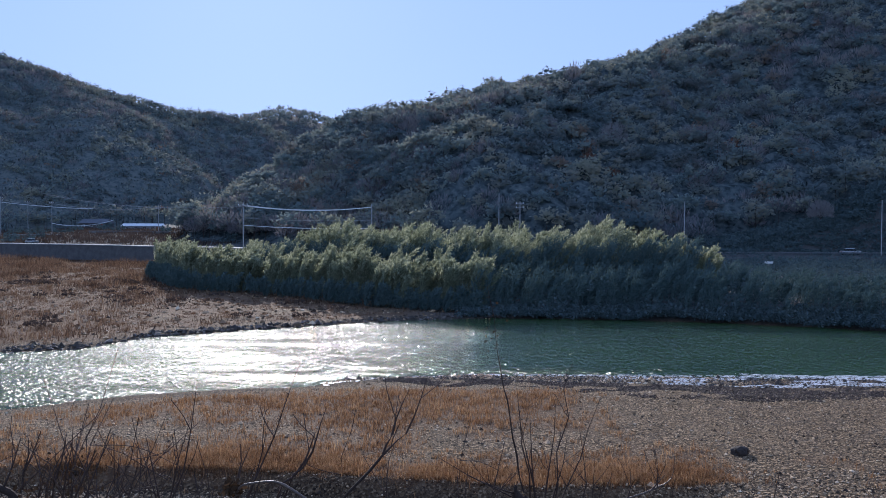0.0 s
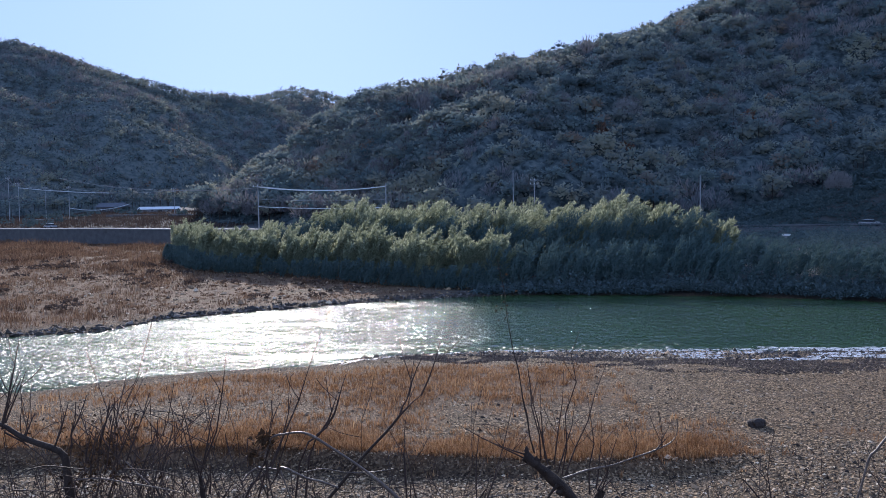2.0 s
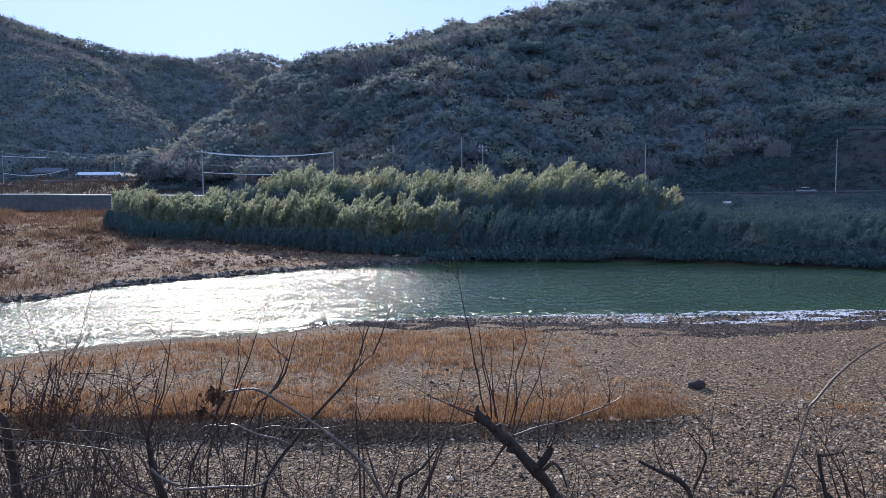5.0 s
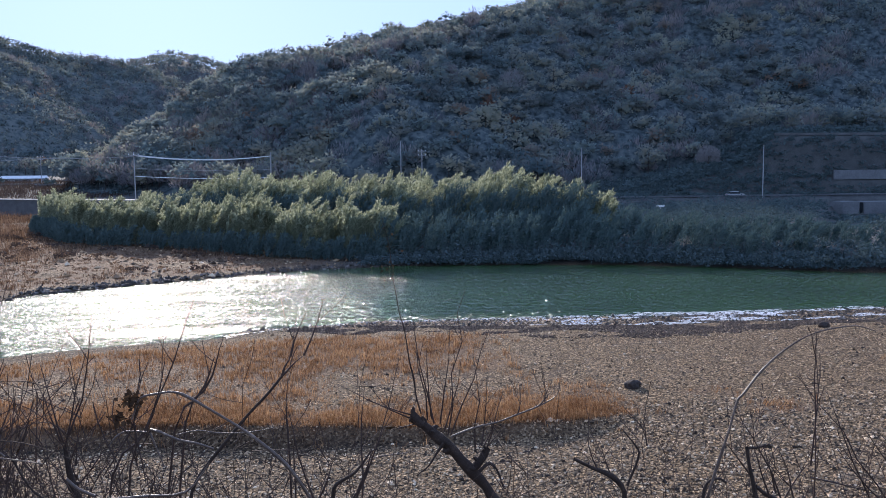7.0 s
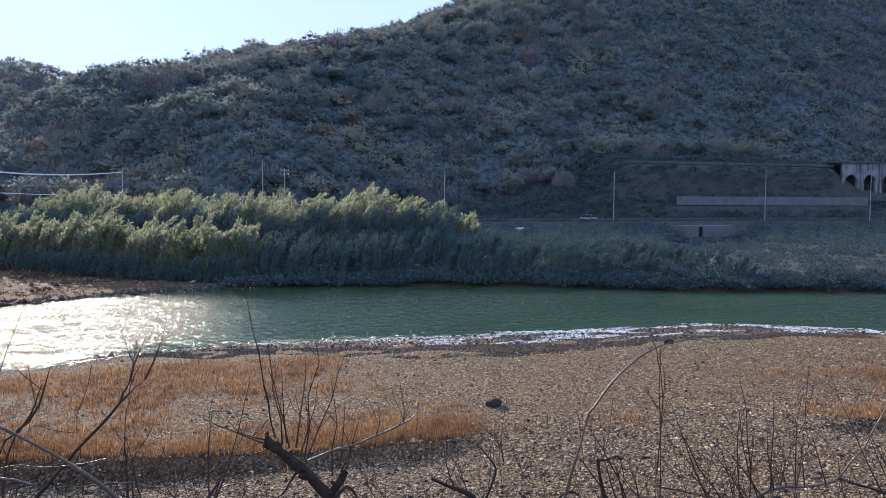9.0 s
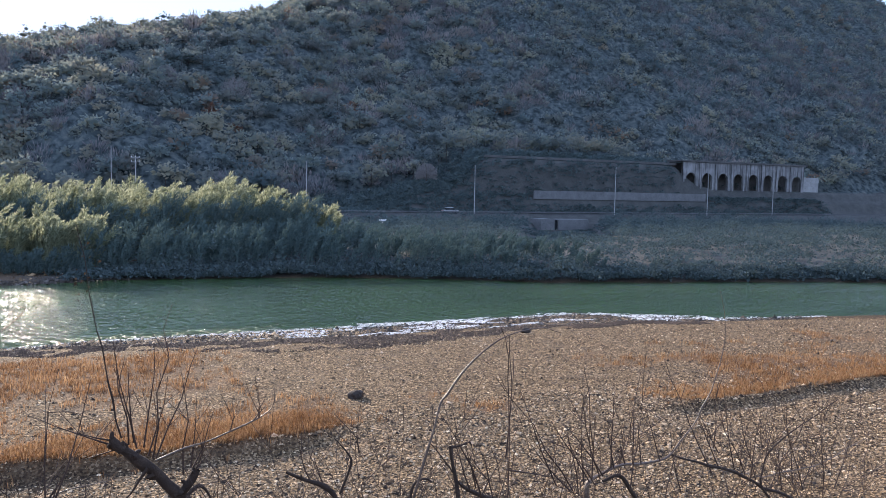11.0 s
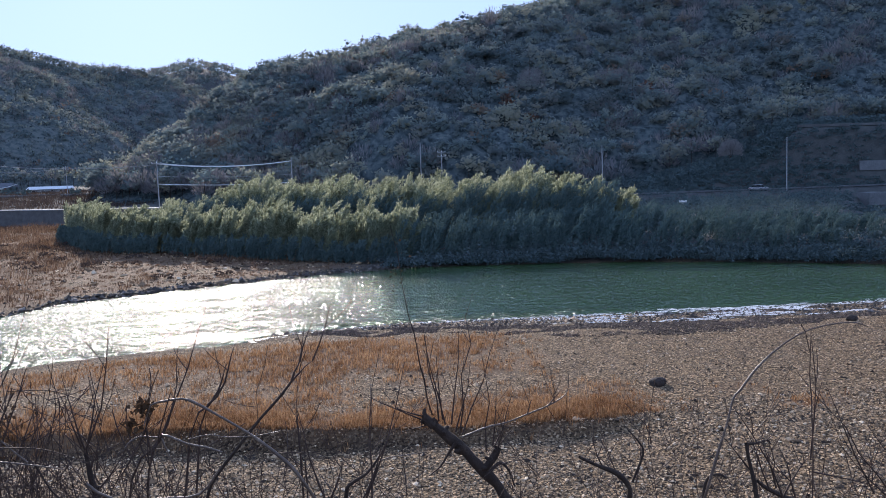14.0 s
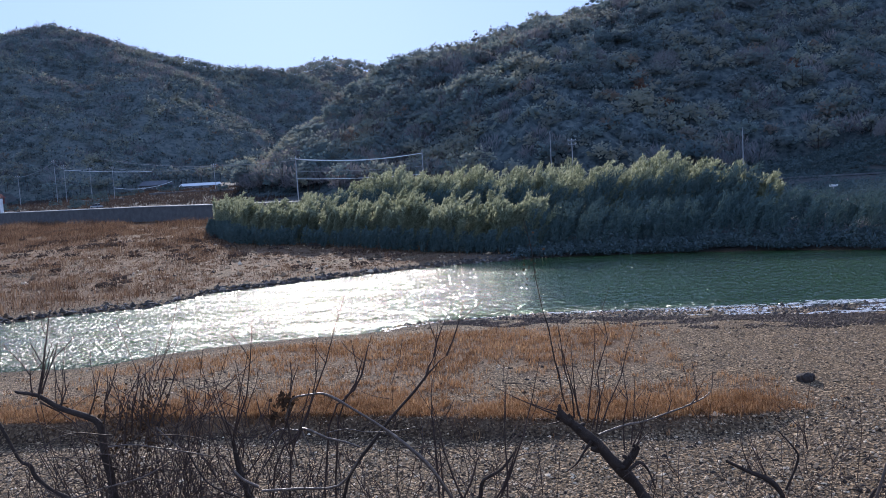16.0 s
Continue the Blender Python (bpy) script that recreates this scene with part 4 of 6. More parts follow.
# single trees that stand out: pines on the crest, and paler and russet crowns on the slope
pines = [tree("pine_tree", ph, 12, 330, 0.6, False, HAZY_FOREST, "dark pine standing out along the hill crest", "pine tree", "pines on the crest") for ph in (9.5, 11.0, 12.5, 10.2)]
for n in range(48):
    px = -58 + 4.6 * n + rng.normal(0, 1.4)
    py = float(np.interp(px, crest[:, 0], crest[:, 1])) + rng.normal(-2, 1.5)
    at = pose(px, py, float(land(px, py)), 0, 0, rng.uniform(0, 360))
    if n < 4:
        pines[n].matrix_world = at
    else:
        copy_thing(pines[n % 4], at)
for px, py, ph, mat, label in ((54.5, 258, 13.0, PALE_WOOD, "round pale grey leafless tree on the slope"), (80, 262, 11, PALE_WOOD, "pale leafless tree among the pines"), (92.5, 197, 8.0, PALE_WOOD, "pale leafless tree beside the upper bench"),
                               (34, 262, 9.5, PALE_WOOD, "pale leafless tree among the pines"), (86, 266, 10, BARE_WOOD, "grey-brown leafless tree among the pines"),
                               (94, 262, 8.5, RUSSET, "small russet-leaved tree on the slope"), (44, 245, 8.0, RUSSET, "small russet-leaved tree on the slope"), (50, 240, 7.0, RUSSET, "small russet-leaved tree on the slope"),
                               (-32, 262, 8.0, RUSSET, "small russet-leaved tree on the slope")):
    one = tree("russet_tree" if mat is RUSSET else "bare_tree", ph, 12, 300 if mat is RUSSET else 2200, 0.6 if mat is RUSSET else 0.42, mat is not RUSSET, mat, label, "tree", "trees that stand out on the slope")
    one.matrix_world = pose(px, py, float(land(px, py)) - 0.2)

# weeds on the benches above the road
x, y = scatter(5200, 62, 240, 185, 206)
ok = ~((x > 120) & (x < 187) & (np.abs(y - 188.6) < 1.2)) & ~((x > 176) & (y > 190.5)) & ~((x > 108) & (np.abs(y - 195.2) < 1.2))
x, y = x[ok], y[ok]
q, k = clumps(x, y, rng.uniform(0.4, 1.3, len(x)), rng.uniform(0.5, 1.3, len(x)), 26, 0.45)
quads_thing("bank_scrub", q, SCRUB, "dark weeds and creepers covering the slope above the road", "scrub")

x, y = scatter(1200, 62, 240, 194, 216)
ok = ~((x > 108) & (y < 199))
x, y = x[ok], y[ok]
q, k = clumps(x, y, rng.uniform(1.0, 3.6, len(x)), rng.uniform(1.0, 2.2, len(x)), 44, 0.6)
quads_thing("bank_scrub", q, SCRUB, "dark shrubs at the foot of the wooded slope", "scrub")

# rough fields and hedges round the village behind the road
x, y = scatter(9000, -260, -62, 225, 420)
ok = (y - line_y(ROAD, x) > 6) & (y - line_y(ROAD, x) < 90) & (hills(x, y) < 4)
x, y = x[ok], y[ok]
blades("dry_grass", x, y, rng.uniform(0.6, 1.5, len(x)), 10, 0.07, FIELD, "dull brown weeds on the fields behind the road", lean=0.6, spread=0.6)
x, y = scatter(700, -260, -62, 225, 420)
ok = (y - line_y(ROAD, x) > 7) & (y - line_y(ROAD, x) < 95) & (fbm(x, y, 22, 2, 92) > 0.05) & (hills(x, y) < 4)
x, y = x[ok], y[ok]
q, k = clumps(x, y, rng.uniform(1.2, 3.6, len(x)), rng.uniform(1.0, 2.4, len(x)), 60, 0.7)
quads_thing("bank_scrub", q, SCRUB, "dark hedges and bushes among the village fields", "scrub")

x, y = scatter(420, -120, -8, 78, 200)
ok = (y - line_y(FAR, x) > 6) & (y < line_y(ROAD, x) - 8) & (x + 0.25 * (y - 92) < -4) & (fbm(x, y, 12, 2, 95) > 0.02)
x, y = x[ok], y[ok]
q, k = clumps(x, y, rng.uniform(0.3, 0.9, len(x)), rng.uniform(0.5, 1.6, len(x)), 60, 0.3)
quads_thing("dry_brush", q, FIELD, "low brown brush scattered over the far bar", "brush")

# low darker plants put in for shade on the grove, down to the waterside
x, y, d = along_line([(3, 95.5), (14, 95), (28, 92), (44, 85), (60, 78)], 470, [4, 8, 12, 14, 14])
bamboo("bank_scrub", x, y, rng.uniform(3.0, 5.6, len(x)) * (1 - 0.45 * smooth(28, 55, x)), 90, "darker leaves added for the shade below the tall stand", SHADE_LEAF, "scrub")

# more of these darker leaves, for shade at the foot and between the stands
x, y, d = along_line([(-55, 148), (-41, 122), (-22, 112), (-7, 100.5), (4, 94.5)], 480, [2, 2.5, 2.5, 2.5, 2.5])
bamboo("bank_scrub", x, y, rng.uniform(1.0, 3.2, len(x)), 70, "darker leaves added for the shade along the foot of the bamboo", SHADE_LEAF, "scrub")
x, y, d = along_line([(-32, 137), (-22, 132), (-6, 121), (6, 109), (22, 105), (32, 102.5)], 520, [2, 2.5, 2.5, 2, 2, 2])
bamboo("bank_scrub", x, y, rng.uniform(5.4, 8.0, len(x)), 80, "darker leaves added for the shade between the two bamboo stands", SHADE_LEAF, "scrub")

# white patches for foam and painted glints where shallow water breaks, near edge
fx = np.concatenate([rng.uniform(-8, 60, 1500), rng.uniform(11, 50, 9000)])
fu = np.concatenate([rng.normal(0.1, 0.28, 1500), line_y(RIFFLE, fx[1500:]) + 0.3 - line_y(NEAR, fx[1500:]) + (line_y(NEAR, fx[1500:]) + 1.0 - line_y(RIFFLE, fx[1500:])) * rng.random(9000)])
fy = line_y(NEAR, fx) + fu
ok = (np.arange(len(fx)) < 1500) | (fbm(fx * 0.35, fy, 1.1, 2, 71) > 0.02 + 0.25 * smooth(28, 34, fx) * (1 - smooth(40, 43, fx)))
fx, fy = fx[ok], fy[ok]
fl, fw = rng.gamma(2.0, 0.075, len(fx)) + 0.03, rng.uniform(0.02, 0.07, len(fx))
fa = rng.normal(0, 0.25, len(fx)) - 0.06
fz = np.maximum(land(fx, fy), 0) + 0.02 + 0.04 * rng.random(len(fx))
ring = [(-1.0, 0.0), (-0.4, -1.0), (0.5, -0.8), (1.0, 0.1), (0.3, 0.9), (-0.5, 0.8)]
fv = np.stack([np.stack([fx + fl * u * np.cos(fa) - fw * v * np.sin(fa), fy + fl * u * np.sin(fa) + fw * v * np.cos(fa), fz], -1) for u, v in ring], 1)
fq = 6 * np.arange(len(fx))[:, None] + np.arange(6)[None]
FOAM_GLINT = plain("foam", [(0.3, (0.6, 0.62, 0.63)), (0.7, (0.88, 0.88, 0.88))], 2.5, rough=0.4, rise=0.02)
thing("foam", fv.reshape(-1, 3), fq, FOAM_GLINT, "white patches for foam and glints on shallow water along the gravel edge", "foam", kind="stuff")


# ---- rocks ----
def rock(size, seed, rough=0.25):
    bm = bmesh.new()
    bmesh.ops.create_icosphere(bm, subdivisions=3, radius=1.0)
    off = Vector((seed * 3.7, seed * 1.3, seed * 2.1))
    for v in bm.verts:
        d = noise.noise(v.co * 1.1 + off) * rough * 1.6 + noise.noise(v.co * 3.2 + off) * rough * 0.5
        v.co *= 1 + d
        v.co.z = max(v.co.z, -0.45)
        v.co = Vector((v.co.x * size[0], v.co.y * size[1], v.co.z * size[2]))
    me = bpy.data.meshes.new("rock")
    bm.to_mesh(me)
    bm.free()
    return me


def put_rock(x, y, size, seed, mat, label, group="", turn=0.0):
    me = rock(size, seed)
    me.materials.append(mat)
    ob = new("rock", me)
    ob.matrix_world = pose(x, y, float(land(x, y)) + size[2] * 0.35, 0, 0, turn)
    return tagged(ob, label, "rock", group)


put_rock(12.75, 36.3, (0.38, 0.29, 0.29), 3, DARK_ROCK, "dark angular boulder alone on the grey gravel bar")
put_rock(29.7, 48.2, (0.36, 0.28, 0.26), 5, DARK_ROCK, "small dark boulder near the shallow riffle")
put_rock(-15.4, 85.3, (0.42, 0.34, 0.32), 7, STONE, "pale boulder at the far waterline")
for n in range(26):
    rx = rng.uniform(-46, 4)
    sz = rng.uniform(0.16, 0.42)
    put_rock(rx, float(line_y(FAR, rx)) + rng.normal(0.1, 0.5), (sz, sz * 0.8, sz * 0.55), 10 + n, DARK_ROCK, "dark wet boulder lying at the far waterline", "boulders along the far shore", rng.uniform(0, 360))
for n in range(7):
    rx, ry_ = rng.uniform(-12, 46), rng.uniform(30, 48)
    sz = rng.uniform(0.11, 0.17)
    put_rock(rx, ry_, (sz, sz * 0.8, sz * 0.5), 50 + n, STONE, "grey stone larger than the gravel round it", "stones on the bar", rng.uniform(0, 360))

# ---- road, walls and poles across the river ----
def ribbon(offsets, heights, xs):
    """A band along the road: offsets across it, heights above its surface."""
    ry_, top = line_y(ROAD, xs), np.interp(xs, [-100, 40], [5.6, 4.5])
    v = np.stack([np.stack([xs, ry_ + o, top + h], -1) for o, h in zip(offsets, heights)], 1)
    n, m = len(xs), len(offsets)
    i, j = np.meshgrid(np.arange(n - 1), np.arange(m - 1), indexing="ij")
    f = np.stack([i * m + j, (i + 1) * m + j, (i + 1) * m + j + 1, i * m + j + 1], -1).reshape(-1, 4)
    return v.reshape(-1, 3), f


v, f = ribbon([-1.2, 4.6], [0.04, 0.04], np.arange(-420, 601, 6.0))
thing("road", v, f, ASPHALT, "grey asphalt road on a low embankment", "road", kind="structure")
xs = np.arange(-420, -34, 5.0)
v, f = ribbon([-4.6, -5.3, -5.0, -4.4, -4.6], [-5.6, -5.6, 0.0, 0.0, -5.6], xs)
wall_left = thing("wall_west", v, f, WALL_STONE, "dark stone retaining wall carrying the road", "wall", kind="structure")
v, f = ribbon([-5.15, -5.15, -1.2, -1.2, -5.15], [0.0, 0.22, 0.22, 0.0, 0.0], xs)
part("coping", mesh_of("coping", v, f, CONCRETE), CONCRETE, wall_left, "pale concrete coping")

rail = tagged(new("guard_rail"), "galvanised steel guard rail beside the road", "guard rail")
v, f = ribbon([-1.7, -1.75, -1.66, -1.75, -1.7, -1.62, -1.7], [0.42, 0.5, 0.58, 0.66, 0.74, 0.58, 0.42], np.arange(36, 262, 4.0))
part("rail", mesh_of("rail", v, f, STEEL), STEEL, rail)
post = None
for px in np.arange(38, 262, 4.0):
    if post is None:
        post = part("post", box_bm((0.12, 0.12, 0.8), (0, 0, 0.36)), STEEL, rail)
        first = post
    else:
        post = new("post", first.data)
        post.parent = rail
    post.location = (px, float(line_y(ROAD, px)) - 1.5, 4.5)


west_rail = tagged(new("guard_rail"), "galvanised steel guard rail along the road wall", "guard rail")
v, f = ribbon([-3.7, -3.75, -3.66, -3.75, -3.7, -3.62, -3.7], [0.62, 0.72, 0.8, 0.88, 0.98, 0.8, 0.62], np.arange(-232, -166, 4.0))
part("rail", mesh_of("rail", v, f, POLE_GREY), POLE_GREY, west_rail)
for px in np.arange(-230, -168, 4.0):
    post = new("post", first.data)
    post.parent = west_rail
    post.location = (px, float(line_y(ROAD, px)) - 3.5, 5.82)


def pole(x, y, top, arms=0, lamp=False, radius=0.125, label="slim grey utility pole beside the road", group="roadside poles", bottom=None):
    z0 = float(land(x, y)) if bottom is None else bottom
    p = tagged(new("utility_pole"), label, "pole", group)
    p.location = (x, y, z0)
    h = top - z0
    v, f = tube([(0, 0, -0.5), (0, 0, h * 0.5), (0, 0, h)], [radius, radius * 0.85, radius * 0.65], 10, 2)
    part("pole", mesh_of("pole", v, f, POLE_GREY, smooth=True), POLE_GREY, p)
    cap = box_bm((radius * 1.5, radius * 1.5, 0.08), (0, 0, h + 0.03), 0.02)
    part("cap", cap, POLE_GREY, p)
    for a in range(arms):
        part("cross_arm", box_bm((1.8, 0.12, 0.12), (0, -0.2, h - 0.5 - 0.9 * a), 0.02), POLE_GREY, p)
        for s in (-0.8, 0.0, 0.8):
            bm = bmesh.new()
            bmesh.ops.create_cone(bm, cap_ends=True, segments=8, radius1=0.09, radius2=0.05, depth=0.25, matrix=Matrix.Translation((s, -0.2, h - 0.32 - 0.9 * a)))
            part("insulator", bm, WHITE, p)
    if lamp:
        part("lamp_arm", box_bm((1.4, 0.1, 0.1), (0.7, 0, h - 0.1), 0.02), POLE_GREY, p)
    return p


pole(12.8, 186, 18.4, 0)
pole(16.9, 178, 16.4, 2, label="grey utility pole with two cross-arms behind the bamboo")
for px, top in ((53.3, 16.4), (97.0, 16.8), (141.5, 17.8)):
    pole(px, 178, top)
for px, top in ((176.0, 17.1), (203.4, 16.2)):
    pole(px, 178, top, label="shorter grey pole in front of the concrete gallery")


def strand(name, a, b, sag, radius, mat, label, width=None):
    """A sagging wire, or a hanging strip when a width is given."""
    t = np.linspace(0, 1, 25)
    p = np.outer(1 - t, a) + np.outer(t, b)
    p[:, 2] -= sag * 4 * t * (1 - t)
    if width is None:
        v, f = tube(p, np.full(len(t), radius), 5, 1)
    else:
        w = np.interp(t, [0, 1], width)
        fold = 0.05 * np.sin(t * 40)
        v = np.concatenate([np.stack([p + np.stack([0 * t, fold + o, h * w], -1) for o, h in ((0, 0), (0.06, 0), (0.06, -1), (0, -1))], 1)]).reshape(-1, 3)
        i, j = np.meshgrid(np.arange(len(t) - 1), np.arange(4), indexing="ij")
        f = np.stack([i * 4 + j, (i + 1) * 4 + j, (i + 1) * 4 + (j + 1) % 4, i * 4 + (j + 1) % 4], -1).reshape(-1, 4)
    return thing(name, v, f, mat, label, "cable")


pole(-37.3, 150, 15.1, 1, radius=0.13, label="slim pole holding a white strip above the bamboo")
pole(-13.4, 150, 14.9, 0, radius=0.13, label="slim pole holding a white strip above the bamboo")
strand("hanging_strip", (-37.3, 150, 14.75), (-13.4, 150, 14.4), 0.75, 0, WHITE, "sagging white plastic strip between two poles", (0.26, 0.15))
strand("cable", (-37.3, 150, 12.3), (-13.4, 150, 11.9), 0.3, 0.03, POLE_GREY, "thin grey cable under the white strip")
strand("cable", (-37.3, 150, 10.9), (-13.4, 150, 10.4), 0.3, 0.06, WHITE, "pale cable under the white strip")
strand("cable", (-37.3, 150, 14.4), (-100, 200, 19), 1.5, 0.04, POLE_GREY, "thin grey cable running to the village poles")

village = [(-170, 300, 24.2), (-164, 296, 22.0), (-156, 300, 20.6), (-147, 300, 20.4), (-107, 300, 19.2), (-185, 300, 19.0)]
for n, (px, py, top) in enumerate(village):
    pole(px, py, top, 2 if n in (1, 4) else 1, label="grey utility pole with cross-arms in the village", group="village poles")
for a, b, sag in ((0, 1, 1.0), (1, 2, 0.6), (2, 3, 0.9), (3, 4, 1.6), (5, 0, 1.0)):
    (ax, ay, az), (bx, by, bz) = village[a], village[b]
    strand("cable", (ax, ay, az - 0.7), (bx, by, bz - 0.7), sag, 0.06, POLE_GREY, "grey overhead cable between village poles")
strand("cable", (-164, 296, 20.0), (-128, 292, 17.4), 0.4, 0.10, WHITE, "pale thick overhead cable slanting down")
strand("cable", (-147, 300, 12.2), (-123, 298, 13.4), 1.5, 0.10, WHITE, "pale slack cable near the road")


def house(x, y, w, d, h, roof_mat, wall_mat, label, turn=0.0):
    hs = tagged(new("house"), label, "house", "village houses")
    hs.matrix_world = pose(x, y, float(land(x, y)) - 0.2, 0, 0, turn)
    part("wall", box_bm((w, d, h), (0, 0, h / 2), 0.03), wall_mat, hs)
    bm = bmesh.new()
    o, rise = 0.5, w * 0.0 + d * 0.28
    pts = [(-w / 2 - o, -d / 2 - o, h), (w / 2 + o, -d / 2 - o, h), (w / 2 + o, d / 2 + o, h), (-w / 2 - o, d / 2 + o, h), (-w / 2, 0, h + rise), (w / 2, 0, h + rise)]
    vs = [bm.verts.new(p) for p in pts]
    for face in ((0, 1, 5, 4), (2, 3, 4, 5), (1, 2, 5), (3, 0, 4), (3, 2, 1, 0)):
        bm.faces.new([vs[i] for i in face])
    part("roof", bm, roof_mat, hs)
    for k in range(max(1, int(w // 4))):
        wx_ = -w / 2 + (k + 0.6) * w / max(1, int(w // 4)) * 0.85
        win = part("window", box_bm((1.4, 0.1, h * 0.36), (wx_, -d / 2 - 0.02, h * 0.55), 0.02), WHITE, hs)
        part("pane", box_bm((1.2, 0.06, h * 0.28), (wx_, -d / 2 - 0.06, h * 0.55)), DARK, win)
    part("door", box_bm((1.0, 0.1, min(2.0, h * 0.85)), (w * 0.38, -d / 2 - 0.02, min(1.1, h * 0.45)), 0.02), RED_PAINT, hs)
    return hs


house(-124, 330, 16, 4, 1.3, WHITE, CONCRETE, "low farm building with a bright pale roof", 8)
house(-150, 345, 12, 7, 2.4, ROOF, WALL_STONE, "small village house with a grey roof", -6)
house(-204, 310, 9, 6, 4.0, RED_PAINT, RED_PAINT, "red-brown shed beside the road", 12)
house(-98, 345, 10, 6, 2.8, ROOF, CONCRETE, "small village house with a grey roof", -10)


def field_wall(x, y, w, turn):
    """A low concrete wall with a coping along a field terrace."""
    g = tagged(new("field_wall"), "low pale concrete wall along a field behind the road", "wall", "field walls")
    g.matrix_world = pose(x, y, float(land(x, y)) - 0.1, 0, 0, turn)
    part("body", box_bm((w, 0.3, 0.7), (0, 0, 0.35), 0.02), GREY_CONCRETE, g)
    part("coping", box_bm((w + 0.1, 0.5, 0.14), (0, 0, 0.77), 0.03), CONCRETE, g, "paler coping")


field_wall(-118, 300, 30, 2)
field_wall(-150, 292, 22, -4)
field_wall(-96, 286, 16, 5)
wp = tagged(new("marker_post"), "white square post on the road wall", "post")
wp.location = (-165, 257, 5.6)
part("shaft", box_bm((0.9, 0.6, 5.0), (0, 0, 2.3), 0.05), WHITE, wp)
part("cap", box_bm((1.1, 0.8, 0.2), (0, 0, 4.9), 0.04), CONCRETE, wp)

# made-up board and post, standing in for a small white thing of unknown kind
board = tagged(new("debris_stand_in"), "white board on a post added in place of small white debris in the scrub", "sign")
board.location = (56.5, 140, float(land(56.5, 140)))
part("post", box_bm((0.08, 0.08, 2.3), (0, 0, 1.0), 0.01), POLE_GREY, board)
part("board", box_bm((1.5, 0.05, 0.36), (0, -0.07, 2.05), 0.01), WHITE, board)

# concrete gallery on the upper bench, its wall line and the culvert below the road
GAL_X, GAL_Y, BAY, OPEN = 180.2, 193.0, 6.9, 4.3
gallery = tagged(new("gallery"), "stained concrete rock-shelter gallery with round arches", "gallery")


def arch_bay(x0):
    """One bay of the arcade: a pier on each side and a round-headed opening."""
    xs_ = np.concatenate([[0, (BAY - OPEN) / 2 - 1e-3], (BAY - OPEN) / 2 + OPEN * (0.5 - 0.5 * np.cos(np.linspace(0, np.pi, 15))), [(BAY + OPEN) / 2 + 1e-3, BAY]])
    u = np.clip((xs_ - BAY / 2) / (OPEN / 2), -1, 1)
    inside = (xs_ >= (BAY - OPEN) / 2) & (xs_ <= (BAY + OPEN) / 2)
    low = np.where(inside, 15.5 + 2.15 * np.sqrt(np.maximum(0, 1 - u * u)), 12.0)
    v = np.stack([np.stack([x0 + xs_, GAL_Y + 0 * xs_, low], -1), np.stack([x0 + xs_, GAL_Y + 0 * xs_, 0 * xs_ + 21.0], -1),
                  np.stack([x0 + xs_, GAL_Y + 0.8 + 0 * xs_, 0 * xs_ + 21.0], -1), np.stack([x0 + xs_, GAL_Y + 0.8 + 0 * xs_, low], -1)], 1).reshape(-1, 3)
    n = len(xs_)
    i, j = np.meshgrid(np.arange(n - 1), np.arange(4), indexing="ij")
    f = np.stack([i * 4 + j, (i + 1) * 4 + j, (i + 1) * 4 + (j + 1) % 4, i * 4 + (j + 1) % 4], -1).reshape(-1, 4)
    return mesh_of("arch", v, f, STREAKED)


for n in range(8):
    part("arch", arch_bay(GAL_X + n * BAY), STREAKED, gallery)
    part("buttress", box_bm((0.5, 0.5, 8.6), (GAL_X + n * BAY, GAL_Y - 0.27, 16.5), 0.04), STREAKED, gallery)
part("roof", box_bm((8 * BAY + 2, 7.0, 0.55), (GAL_X + 4 * BAY, GAL_Y + 3.0, 21.3), 0.05), DARK_CONCRETE, gallery, "dark roof slab")
part("parapet", box_bm((70, 0.4, 0.7), (GAL_X - 36, GAL_Y + 2.2, 20.2), 0.04), DARK_CONCRETE, gallery, "thin pale kerb running on along the slope")
# dark stone chosen to stand in for the shade inside the arches
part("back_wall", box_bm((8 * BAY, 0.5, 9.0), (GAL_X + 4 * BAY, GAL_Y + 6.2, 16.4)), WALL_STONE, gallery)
part("end_wall", box_bm((9.0, 4.0, 5.6), (GAL_X + 8 * BAY + 4.6, GAL_Y + 3.0, 14.6), 0.2), CONCRETE, gallery)
low = tagged(new("wall_upper", bpy.data.meshes.new("wall_upper")), "long low concrete wall on the slope", "wall", kind="structure")
bm = box_bm((64, 0.5, 2.4), (153.6, 188.6, 9.7), 0.04)
bm.to_mesh(low.data)
bm.free()
low.data.materials.append(GREY_CONCRETE)
culvert = tagged(new("culvert"), "pale concrete culvert mouth in the road bank", "culvert")
part("panel", box_bm((4.1, 5.0, 3.0), (112.6, 170.4, 2.25), 0.06), GREY_CONCRETE, culvert)
part("panel", box_bm((9.4, 5.0, 2.9), (120.4, 170.4, 2.2), 0.06), GREY_CONCRETE, culvert)
# dark block fills the gap in place of its shade
part("slot", box_bm((1.0, 4.6, 2.8), (115.2, 170.6, 2.1), 0.02), DARK, culvert, "dark block put in for the shade between the panels")
part("sill", box_bm((15.5, 0.5, 0.3), (118.0, 167.8, 0.85), 0.05), DARK_CONCRETE, culvert)


